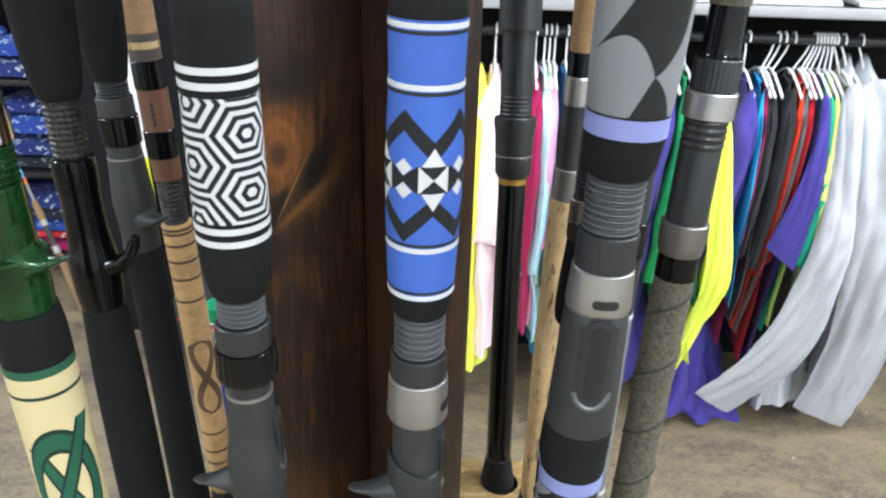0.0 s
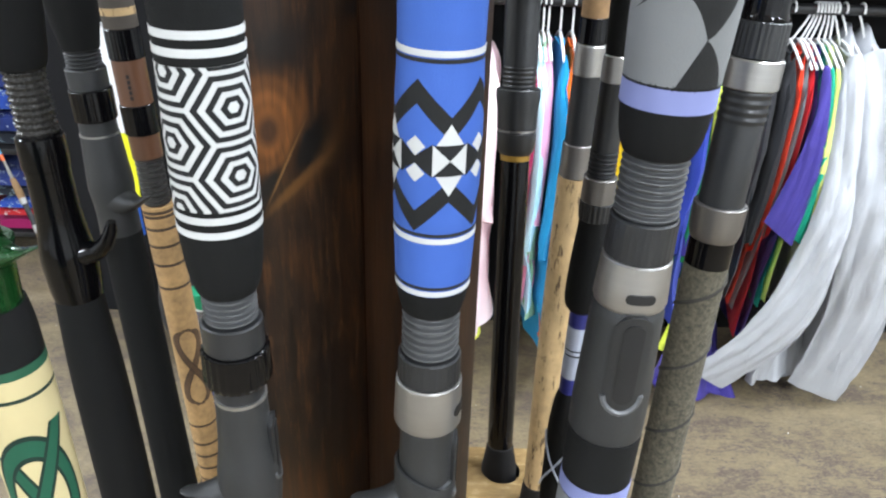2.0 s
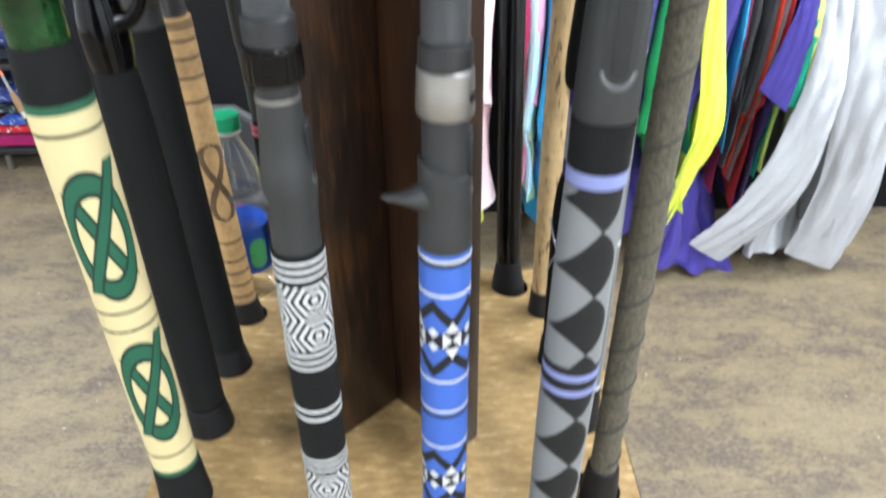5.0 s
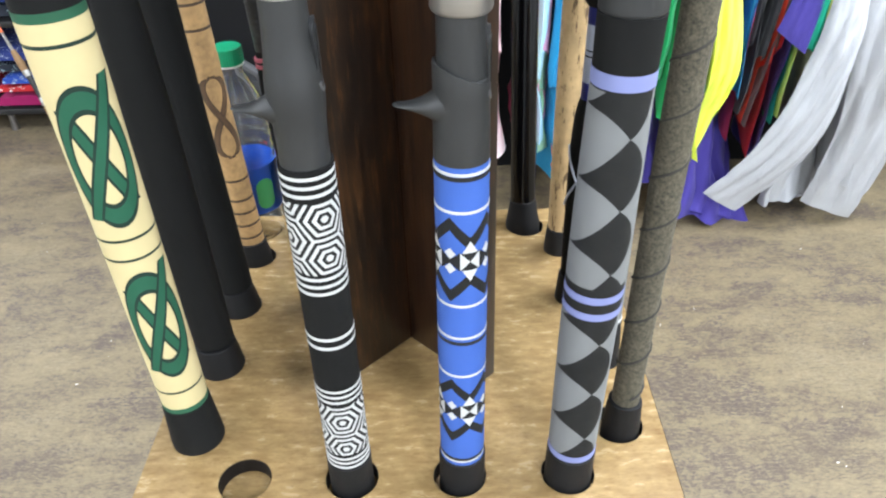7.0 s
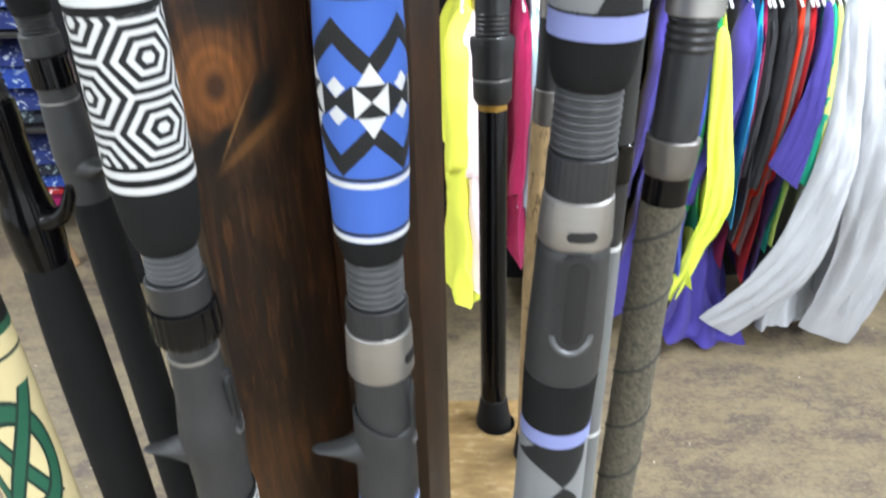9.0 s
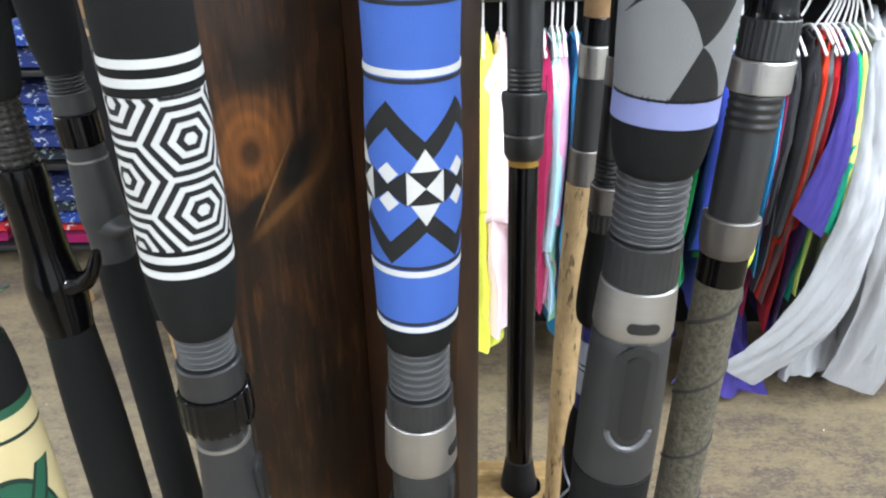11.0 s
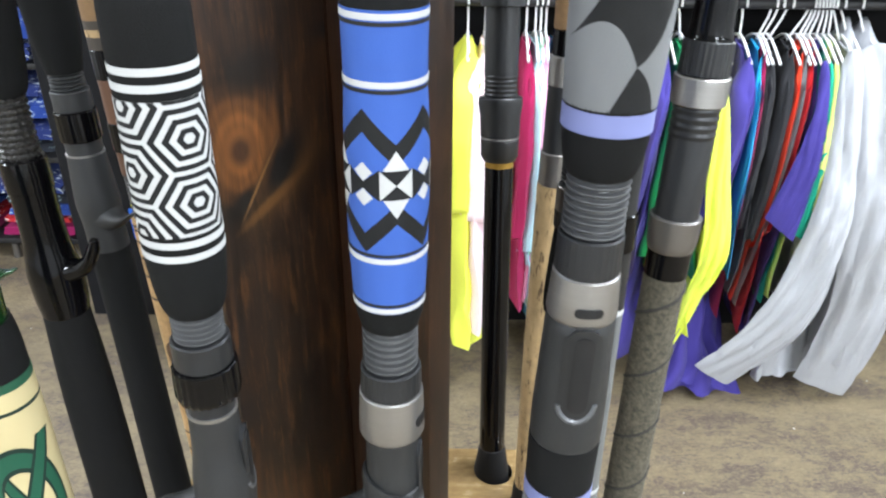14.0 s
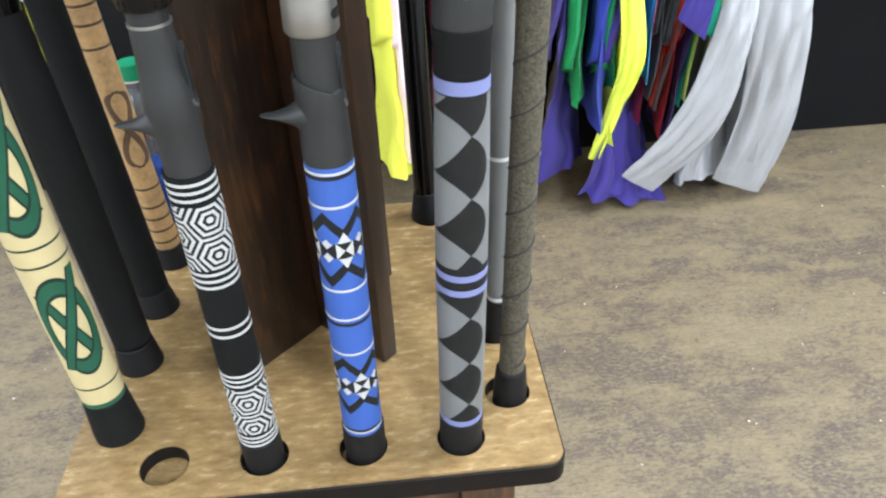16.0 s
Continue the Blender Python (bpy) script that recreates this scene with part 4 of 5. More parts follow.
def grey_rod():
    o = rod((0.1375, 0.128), (0.140, 0.132, 1.064), "slim grey fishing rod with white rings and black butt", 0.0105)
    butt(o, 0.0112, 0.040, flare=1.25)
    grip = part("rear_grip", lathe([(0.040, 0.0106), (0.200, 0.0107), (0.360, 0.0106)], 40), grey_blank, o)
    for h in (0.0435, 0.201, 0.3605):
        ring(grip, h, 0.0107, white_ring, 0.0036)
    part("reel_seat", lathe([(0.362, 0.0108), (0.405, 0.0108)]), satin_black, o)
    part("locking_ring", lathe(eased([(0.405, 0.0116), (0.432, 0.0116)])), gloss_black, o)
    part("front_tube", lathe([(0.432, 0.0106), (0.520, 0.0104)]), seat_grey, o)
    part("foregrip", lathe(fine([(0.520, 0.0106), (0.60, 0.0110), (0.68, 0.0080)])), foam, o)
    blank(o, 0.68, 0.0060)


def collared_rod():
    o = rod((0.083, 0.3575), (0.0800, 0.412, 1.06), "slim glossy black fishing rod with a stepped collar", 0.016)
    butt(o, 0.0150, 0.024, flare=1.32)
    part("rear_grip", lathe([(0.024, 0.0142), (0.355, 0.0143)], 40), gloss_black, o, "glossy black tube")
    part("thread_wrap", lathe([(0.355, 0.0145), (0.3605, 0.0145)]), gold_wrap, o)
    part("collar", lathe(eased([(0.3605, 0.0160), (0.366, 0.0186), (0.382, 0.0190)])), satin_black, o)
    ring(o, 0.3835, 0.0188, silver, 0.0012)
    part("upper_collar", lathe(eased([(0.3845, 0.0192), (0.405, 0.0198), (0.417, 0.0216), (0.424, 0.0212)])), satin_black, o)
    part("seat_tube", lathe(threads(0.424, 0.446, 0.0166, 5, 0.0008) + [(0.446, 0.0164), (0.510, 0.0166)]), satin_black, o)
    part("front_collar", lathe(eased([(0.510, 0.0212), (0.545, 0.0210)])), satin_black, o)
    part("foregrip", lathe(fine([(0.545, 0.0180), (0.60, 0.0190), (0.70, 0.0140)])), foam, o)
    blank(o, 0.70, 0.0080)


def pink_ring_rod():
    o = rod((-0.174, 0.354), (-0.203, 0.357, 1.19), "slim black fishing rod with thin pink rings", 0.009)
    butt(o, 0.0125, 0.020, flare=1.2)
    grip = part("rear_grip", lathe(fine([(0.020, 0.0100), (0.150, 0.0118), (0.200, 0.0100), (0.220, 0.0078)])), foam, o)
    part("thread", lathe(threads(0.220, 0.30, 0.0080, 12, 0.0005)), satin_black, o)
    for h in (0.205, 0.212, 0.385):
        ring(o, h, 0.0104 if h < 0.3 else 0.0092, pink_wrap, 0.004)
    part("reel_seat", lathe([(0.300, 0.0090), (0.420, 0.0088)]), satin_black, o)
    part("foregrip", lathe(fine([(0.420, 0.0090), (0.50, 0.0100), (0.60, 0.0080)])), foam, o)
    blank(o, 0.60, 0.0055)


for build in (hexagon_rod, blue_rod, argyle_rod, taped_rod, knot_rod, hook_rod, grey_seat_rod, cork_rod, burl_rod, wrapped_rod, grey_rod, collared_rod, pink_ring_rod):
    build()
GRIP[:] = 0.0, 0.0


# ---- water bottle on the rack ----
def water_bottle(x, y):
    o = tagged(new("water_bottle"), "clear plastic water bottle with green cap and blue label", "water bottle")
    o.location, o.scale = (x, y, S), (1, 1, 0.93)
    outer = fine([(0.0, 0.022), (0.004, 0.028), (0.012, 0.0300), (0.040, 0.0295), (0.055, 0.0305), (0.104, 0.0305), (0.110, 0.0295), (0.118, 0.0306), (0.126, 0.0295), (0.134, 0.0306), (0.142, 0.0294), (0.150, 0.0302), (0.175, 0.0270), (0.198, 0.0190), (0.212, 0.0128), (0.222, 0.0125)])
    inner = [(max(h, 0.0012), r - 0.0006) for h, r in outer[::-1]]
    shell = part("bottle", lathe(outer + inner, 40), clear_mat("clear_bottle_plastic", (0.97, 0.985, 1.0)), o, "clear plastic bottle")
    shell.visible_shadow = False
    wrap = [[(q * math.sin(2 * math.pi * k / 40), -q * math.cos(2 * math.pi * k / 40), h) for k in range(40)] for h, q in ((0.044, 0.0308), (0.044, 0.0312), (0.106, 0.0312), (0.106, 0.0308))]
    part("label", loft(wrap, cap=False), mat("blue_label", (0.006, 0.055, 0.30), 0.4, vary=0.3, scale=45), o, "blue wraparound label")
    part("label_leaf", on_grip(stadium(0.02, 0.050, 0.090), 0.0311, 40, 0.0006), mat("green_leaf_print", (0.05, 0.30, 0.10), 0.4), o, "green printed patch")
    part("neck_ring", lathe([(0.2225, 0.0150), (0.2245, 0.0150)]), white_plastic, o)
    part("cap", lathe(eased([(0.2245, 0.0158), (0.243, 0.0154)]), 80, 40, 0.03), mat("green_cap", (0.0, 0.27, 0.12), 0.4), o, "green screw cap")


water_bottle(-0.2260, 0.3610)


# ---- garments on the rail ----
RAIL_Y, RAIL_Z = 1.50, 1.030
rail = tagged(new("garment_rail"), "black metal garment rail on brackets below a shelf", "clothes rail")
part("tube", tube([(-0.28, RAIL_Y, RAIL_Z), (1.9, RAIL_Y, RAIL_Z)], 0.012, 14), black_metal, rail)
for bx in (-0.25, 0.5, 1.3, 1.87):
    part("bracket", box(bx - 0.006, bx + 0.006, RAIL_Y - 0.012, 1.76, RAIL_Z - 0.016, RAIL_Z - 0.008, 0.001), black_metal, rail)
overshelf = tagged(new("wall_shelf"), "black wall shelf with a pale grey front edge", "shelf")
part("board", box(-0.28, 2.6, 1.44, 1.758, 1.092, 1.108, 0.002), black_metal, overshelf)
part("front_edge", box(-0.28, 2.6, 1.432, 1.4395, 1.088, 1.112, 0.002), shelf_grey, overshelf, "pale grey edge strip")


def clothes_hanger(x, lean):
    o = tagged(new("clothes_hanger"), "white plastic clothes hanger on the black rail", "hanger", "hangers on the rail")
    o.location = (x, RAIL_Y, RAIL_Z)
    pts = [(0, 0.0155 * math.cos(radians(a)), 0.0155 * math.sin(radians(a))) for a in range(200, -40, -20)]
    pts += [(lean * 0.3, 0.004, -0.03), (lean, 0.0, -0.085)]
    part("hook", tube(pts, 0.0026, 7), white_plastic, o)
    sh = [(lean, s * y, z) for s, y, z in ((-1, 0.105, -0.112), (-1, 0.06, -0.088), (-1, 0.03, -0.074), (1, 0, -0.068), (1, 0.03, -0.074), (1, 0.06, -0.088), (1, 0.105, -0.112))]
    part("shoulder_bar", tube(sh, 0.0033, 8), white_plastic, o)
    return x + lean


def wave(rng):
    """Soft folds: long ones that run down the cloth and a few that cross it."""
    k = [(rng.uniform(12, 30), rng.uniform(0, 6.3), rng.uniform(-5, 5), rng.uniform(0.6, 1)) for _ in range(3)]
    k += [(rng.uniform(4, 16), rng.uniform(0, 6.3), rng.uniform(12, 34), rng.uniform(0.15, 0.40)) for _ in range(3)]
    def f_(y, z):
        q = sum(a * math.sin(f * y + g * z + p + 1.2 * math.sin(5 * z + p)) for f, p, g, a in k) / 2.4
        return 1.3 * abs(q) ** 0.75 - 0.45 if k[0][1] > 3 else q
    return f_


def garment(kind, x, material, hem, sleeve_end, label, seed, width=0.18, yaw=0.0, arms=(-1, 1), lean=0.0, sleeve_dx=0.0, sleeve_y=0.04, thick=0.011, sleeve_w=0.055, top=0.955, fold=0.017, twist=0.0, shrink=0.0, forward=0.0, pleat=0.0, tilt=0.0):
    """A shirt that hangs side-on: a thin folded body, two sleeves and a collar."""
    rng = random.Random(seed)
    o = tagged(new(kind), label, kind.replace("_", " "), "garments on the rail")
    o.matrix_basis = pose(x, RAIL_Y, 0, 0, 0, yaw)
    w = wave(rng)
    rings = []
    for j in range(25):
        l = j / 24
        half = width * min(0.93 + 0.12 * l, 0.34 + 7.0 * l)
        amp = fold * (0.25 + 1.3 * l)
        row = []
        for i in range(52):
            a = 2 * math.pi * i / 52
            y = half * math.cos(a) * (1 - shrink * l ** 2.4)
            z = top - l * (top - hem) - (1 - l) ** 5 * 0.46 * abs(y) + 0.012 * l * math.sin(9 * y + seed)
            z -= tilt * l ** 2.4 * math.cos(a)
            y += pleat * l ** 1.5 * math.sin(9 * math.cos(a) + 3 * l + seed) + (thick * l * math.sin(a) if pleat else 0.0) - forward * l ** 2.4
            xx = lean * l + twist * l ** 2.4 * math.cos(a) + thick * (0.8 + 0.7 * l) * min(1, 0.25 + 9 * l) * math.sin(a) * (1 - 0.75 * math.cos(a) ** 6) + amp * w(y, z)
            row.append((xx, y, z))
        rings.append(row)
    body = part("body", loft(rings), material, o, "", 70)
    for s in arms:
        v = wave(rng)
        z0 = top - 0.34 * width
        end = sleeve_end if s < 0 else sleeve_end + 0.02
        rings = []
        n = 22
        for j in range(n + 1):
            t = (j / n) ** 1.25
            yc = s * (width * 0.66 + 0.035 * min(1, t * 2.5) - sleeve_y * t)
            zc = z0 - t * (z0 - end)
            xc = lean * 0.4 * t + twist * 0.5 * t * s + (sleeve_dx * t ** 1.3 if s < 0 else 0)
            dome = math.sqrt(1 - (1 - min(1, t / 0.16)) ** 2)
            ww = sleeve_w * (0.30 + 0.70 * dome) * (0.84 + 0.30 * t)
            row = []
            for i in range(30):
                a = 2 * math.pi * i / 30
                yy = yc + ww * math.cos(a)
                zz = zc + s * (0.034 * t - 0.040 * (1 - t)) * math.cos(a)
                flat = 1 - 0.8 * math.cos(a) ** 6
                xx = xc + thick * (0.2 + 1.2 * dome) * math.sin(a) * flat + fold * 0.8 * v(yy * 1.6, zz * 1.3) * (0.2 + 0.8 * t)
                row.append((xx, yy, zz))
            rings.append(row)
        part("sleeve", loft(rings), material, o, "", 70)
    neck = [(min(thick, 0.008) * math.sin(2 * math.pi * k / 24), 0.040 * math.cos(2 * math.pi * k / 24), top - 0.008 - 0.010 * math.cos(2 * math.pi * k / 24) ** 2) for k in range(25)]
    part("collar", tube(neck, 0.003, 6), material, o, "", 70)
    return o


C = {
    "lime": (0.80, 0.84, 0.10), "pale_pink": (0.86, 0.68, 0.70), "crimson": (0.30, 0.010, 0.065), "aqua": (0.48, 0.76, 0.82),
    "pink": (0.74, 0.36, 0.50), "mint": (0.34, 0.58, 0.36), "teal_blue": (0.010, 0.22, 0.44), "orange": (0.70, 0.13, 0.015),
    "yellow": (0.78, 0.72, 0.02), "violet": (0.052, 0.040, 0.225), "green": (0.008, 0.26, 0.085), "royal": (0.028, 0.050, 0.36),
    "neon": (0.76, 0.88, 0.10), "cyan": (0.014, 0.32, 0.62), "red": (0.48, 0.014, 0.020), "charcoal": (0.020, 0.020, 0.022),
    "red_orange": (0.66, 0.045, 0.016), "grey": (0.13, 0.13, 0.135), "sea_green": (0.012, 0.33, 0.20), "lemon": (0.66, 0.74, 0.20),
    "heather": (0.42, 0.432, 0.452),
}
CL = {k: cloth(k + "_cloth", v, 0.013 if k == "heather" else 0.007) for k, v in C.items()}
SHIRTS = (
    # colour, place on the rail, hem, sleeve end, lean of the hanger, words
    ("lime", 0.060, 0.18, 0.54, 0.0, "lime yellow shirt jacket with metal snaps"),
    ("pale_pink", 0.100, 0.24, 0.52, 0.0, "pale pink performance shirt"),
    ("crimson", 0.195, 0.30, 0.47, 0.0, "crimson performance shirt"),
    ("aqua", 0.216, 0.28, 0.43, 0.0, "light aqua performance shirt"),
    ("pink", 0.240, 0.30, 0.50, 0.0, "pink performance shirt"),
    ("mint", 0.228, 0.24, 0.40, 0.0, "mint green performance shirt"),
    ("teal_blue", 0.268, 0.17, 0.42, 0.0, "teal blue long shirt"),
    ("orange", 0.296, 0.20, 0.45, 0.0, "bright orange shirt"),
    ("yellow", 0.420, 0.25, 0.42, 0.0, "bright yellow shirt"),
    ("violet", 0.520, 0.10, 0.46, -0.01, "violet blue shirt"),
    ("green", 0.552, 0.35, 0.43, -0.01, "deep green shirt"),
    ("royal", 0.605, 0.27, 0.45, -0.01, "royal blue shirt"),
    ("green", 0.632, 0.37, 0.42, -0.01, "deep green shirt"),
    ("violet", 0.688, 0.045, 0.44, 0.0, "violet long shirt reaching near the floor"),
    ("cyan", 0.726, 0.42, 0.46, 0.03, "bright cyan shirt"),
    ("crimson", 0.736, 0.29, 0.42, 0.035, "crimson shirt"),
    ("charcoal", 0.752, 0.40, 0.50, 0.04, "black shirt jacket"),
    ("charcoal", 0.768, 0.34, 0.47, 0.045, "charcoal shirt"),
    ("red_orange", 0.790, 0.32, 0.45, 0.045, "red-orange shirt"),
    ("grey", 0.801, 0.32, 0.49, 0.045, "mid grey shirt"),
    ("red", 0.815, 0.24, 0.49, 0.045, "bright red shirt"),
    ("violet", 0.834, 0.18, 0.55, 0.045, "violet blue shirt"),
    ("sea_green", 0.850, 0.32, 0.53, 0.045, "sea green shirt"),
    ("lemon", 0.864, 0.33, 0.54, 0.045, "pale lemon green shirt"),
)
WIDTH = {"crimson": 0.150, "aqua": 0.140, "pink": 0.135, "mint": 0.118, "teal_blue": 0.176, "orange": 0.182}
SWUNG = []
for i, (colour, x, hem, end, lean, words) in enumerate(SHIRTS):
    hook = 0.842 + 0.0078 * (i - 17) if i >= 17 else x + lean
    packed = x > 0.72
    swing = 0.028 if i >= 17 else 0.0
    clothes_hanger(hook, x + swing - hook)
    bulk = 0.034 if i == 0 else 0.027 if x < 0.14 else 0.013 if x < 0.70 else 0.013 if colour == "charcoal" else 0.006
    yaw = (3, -4, 2)[i % 3] if x < 0.45 else -9 + 2 * (i % 3) if x < 0.70 else -9
    spread = 0.0
    if colour == "violet" and hem < 0.08:
        bulk, yaw, spread = 0.020, -2, 0.140
    elif 0.45 < x < 0.68 and hem < 0.20:
        spread = 0.075
    w_ = WIDTH[colour] if x < 0.35 and colour in WIDTH else 0.146 + 0.006 * (i % 2) if packed else 0.162 + 0.010 * (i % 3)
    w_ = 0.172 if colour == "cyan" else w_
    swung = packed and x > 0.83
    g = garment("shirt", x + swing, CL[colour], hem, end, words + " hung on the rail", 11 + i, width=w_, thick=bulk, yaw=yaw, lean=-1.6 * swing, twist=spread, shrink=0.80 if spread > 0.1 else 0.5 if spread else 0.0, forward=spread * 0.8, pleat=spread * 0.16, tilt=0.05 if spread > 0.1 else 0.0,
                sleeve_dx=-0.02 if 0.45 < x < 0.68 else -0.005, fold=0.009 if packed else 0.017, sleeve_w=0.046 if packed else 0.055, arms=(1,) if swung else (-1, 1))
    if swung:
        SWUNG.append((g, CL[colour], colour))
    if i == 0:
        for k in range(6):
            bm = bmesh.new()
            bmesh.ops.create_uvsphere(bm, u_segments=10, v_segments=6, radius=0.006, matrix=Matrix.LocRotScale((0.038, -0.150 + 0.01 * k, 0.80 - 0.10 * k), None, (1.0, 1, 1)))
            part("snap", bm, silver, g, "metal snap")


def along(values, t):
    """The value at t, 0 to 1, of a list spread evenly."""
    q = t * (len(values) - 1)
    i = min(int(q), len(values) - 2)
    return values[i] + (values[i + 1] - values[i]) * (q - i)


def swung_sleeve(o, material, path, half, thick, side, seed, taper=0.16, cuff=True, slant=0.0, crease=1.0, girth=(1, 1)):
    """A long sleeve that hangs free along a path of places, flat across side."""
    rng = random.Random(seed)
    v = wave(rng)
    base = o.matrix_basis.inverted()
    pts = fine(path, 10)
    n = len(pts)
    side = Vector(side).normalized()
    rings = []
    for j, p in enumerate(pts):
        t = j / (n - 1)
        way = (Vector(pts[min(j + 1, n - 1)]) - Vector(pts[max(j - 1, 0)])).normalized()
        across = (side - way * side.dot(way)).normalized()
        out = way.cross(across)
        dome = math.sqrt(1 - (1 - min(1, t / 0.13)) ** 2)
        ww = half * (0.25 + 0.75 * dome) * (0.80 + 0.30 * math.sin(min(1, 1.8 * t) * 1.57)) * (1 - taper * t) * along(girth, t) * (0.95 if cuff and 0.90 < t < 0.925 else 1.0)
        row = []
        for i in range(64):
            a = 2 * math.pi * i / 64
            u = ww * math.cos(a)
            dent = (1 - 0.7 * t ** 6) * crease * (0.007 * v(u * 2.6 + 0.2, t * 0.9) + 0.004 * v(u * 5 + 3, t * 2.2))
            ridge = abs(math.sin(math.pi * (u / half * 1.55 + 1.3 * t + 0.45 * math.sin(6 * t + seed)))) ** 0.55
            pucker = abs(math.sin(math.pi * (9 * t + u / half * 0.9 + seed))) ** 0.5 * math.exp(-((t - 0.52) / 0.16) ** 2)
            dent += crease * (0.012 * ridge * (0.35 + 0.65 * t) * (1 - t ** 6) + 0.009 * pucker)
            lay = thick * (0.15 + 0.85 * dome) * (1 - 0.62 * t) * math.sin(a) * (1 - 0.7 * math.cos(a) ** 6)
            row.append(base @ (Vector(p) + across * u + out * (lay + dent) + way * (slant * t * u)))
        rings.append(row)
    return part("sleeve", loft(rings), material, o, "", 70)


clothes_hanger(0.635, 0.01)
neon = garment("long_sleeved_shirt", 0.645, CL["neon"], 0.24, 0.40, "neon yellow long-sleeved shirt hung on the rail", 61, yaw=-6, thick=0.014, arms=(1,))
swung_sleeve(neon, CL["neon"], [(0.615, 1.350, 0.890), (0.632, 1.325, 0.70), (0.655, 1.315, 0.50), (0.630, 1.335, 0.35), (0.590, 1.350, 0.19)], 0.031, 0.016, (1, -0.25, 0.1), 5, girth=(0.6, 0.85, 1.0, 0.66, 0.5))
clothes_hanger(0.890, 0.03)
clothes_hanger(0.908, 0.032)
clothes_hanger(0.948, 0.032)
garment("long_sleeved_shirt", 0.925, CL["heather"], 0.24, 0.30, "light grey long-sleeved shirt hung on the rail", 70, width=0.15, yaw=-6)
h1 = garment("hooded_sweatshirt", 0.940, CL["heather"], 0.045, 0.10, "light grey hooded sweatshirt with a sleeve swung out", 71, width=0.16, thick=0.020, yaw=-2, lean=0.03, fold=0.018, arms=(1,), twist=0.115, shrink=0.75, forward=0.06, pleat=0.016)
swung_sleeve(h1, CL["heather"], [(0.914, 1.410, 0.945), (0.896, 1.345, 0.86), (0.897, 1.305, 0.70), (0.890, 1.295, 0.53), (0.846, 1.310, 0.299), (0.730, 1.365, 0.090)], 0.053, 0.024, (1, -0.2, 0.3), 8, girth=(0.5, 0.52, 0.62, 0.90, 1.28, 1.15), crease=1.4)
h2 = garment("hooded_sweatshirt", 0.985, CL["heather"], 0.13, 0.10, "light grey hooded sweatshirt with hanging sleeves", 72, width=0.16, thick=0.024, yaw=2, lean=0.06, fold=0.018, top=0.965, arms=(1,))
swung_sleeve(h2, CL["heather"], [(0.955, 1.415, 0.955), (0.958, 1.350, 0.86), (0.980, 1.320, 0.72), (1.016, 1.315, 0.546), (1.052, 1.340, 0.298), (1.032, 1.385, 0.045)], 0.068, 0.026, (1, -0.15, 0.0), 9, taper=0.06, slant=0.25, girth=(0.75, 0.75, 0.9, 1.0, 1.05, 1.05), crease=1.5)
FRONT = {"violet": ([(0.846, 1.390, 0.930), (0.842, 1.345, 0.83), (0.827, 1.325, 0.70), (0.796, 1.315, 0.550)], 0.033, (1, -0.3, -0.1)),
         "sea_green": ([(0.862, 1.395, 0.925), (0.861, 1.350, 0.82), (0.854, 1.325, 0.70), (0.840, 1.318, 0.535)], 0.022, (1, -0.5, 0.0)),
         "lemon": ([(0.874, 1.395, 0.925), (0.873, 1.345, 0.82), (0.867, 1.320, 0.70), (0.864, 1.315, 0.545)], 0.024, (1, -0.4, 0.0))}
for g, material, colour in SWUNG:
    way, half, side = FRONT[colour]
    swung_sleeve(g, material, way, half, 0.010, side, 31, taper=-0.1, cuff=False, slant=0.45, crease=0.8, girth=(0.3, 0.4, 0.75, 1.0))
for o, sd in ((h1, 5), (h2, 6)):
    rings = []
    for j in range(11):
        t = j / 10
        rr = math.sin(math.pi * (0.10 + 0.80 * t))
        rings.append([(0.032 * rr * math.sin(a) * (1 + 0.2 * math.sin(3 * a + sd)), 0.080 * rr * math.cos(a) + 0.03, 0.985 - 0.15 * t + 0.010 * math.sin(2 * a)) for a in [2 * math.pi * i / 22 for i in range(22)]])
    part("hood", loft(rings), CL["heather"], o, "", 70)


# ---- folded stock ----
def folded_garment(x, y, z, w, d, h, material, words, seed, group="folded garments"):
    rng = random.Random(seed)
    bm = box(-w / 2, w / 2, -d / 2, d / 2, 0, h, 0)
    bmesh.ops.subdivide_edges(bm, edges=bm.edges[:], cuts=6, use_grid_fill=True)
    for v in bm.verts:
        e = max(abs(v.co.x) / (w / 2), abs(v.co.y) / (d / 2))
        v.co.z = h * 0.5 + (v.co.z - h * 0.5) * (1 - 0.35 * e ** 6) + 0.004 * math.sin(v.co.x * 37 + seed) * (1 if v.co.z > h * 0.5 else 0)
        v.co.x += 0.004 * math.sin(v.co.z * 160 + seed)
        v.co.z = max(v.co.z, 0.0)
    ob = tagged(part("folded_shirt", bm, material, None, "", 60), words, "folded shirt", group)
    ob.location = (x, y, z)
    return ob


stock = [cloth("stock_white", (0.75, 0.75, 0.74)), cloth("stock_red", (0.5, 0.05, 0.03)), cloth("stock_green", (0.03, 0.3, 0.14))]
for i in range(8):
    fx = 0.45 + 0.29 * i
    folded_garment(fx, 1.58, 1.1085, 0.25, 0.24, 0.022, stock[0], "white folded shirt on the black wall shelf", i, "folded shirts on the wall shelf")
    folded_garment(fx, 1.58, 1.1315, 0.24, 0.235, 0.022, stock[(i * 2 + 1) % 3], "folded shirt stacked on the black wall shelf", i + 20, "folded shirts on the wall shelf")


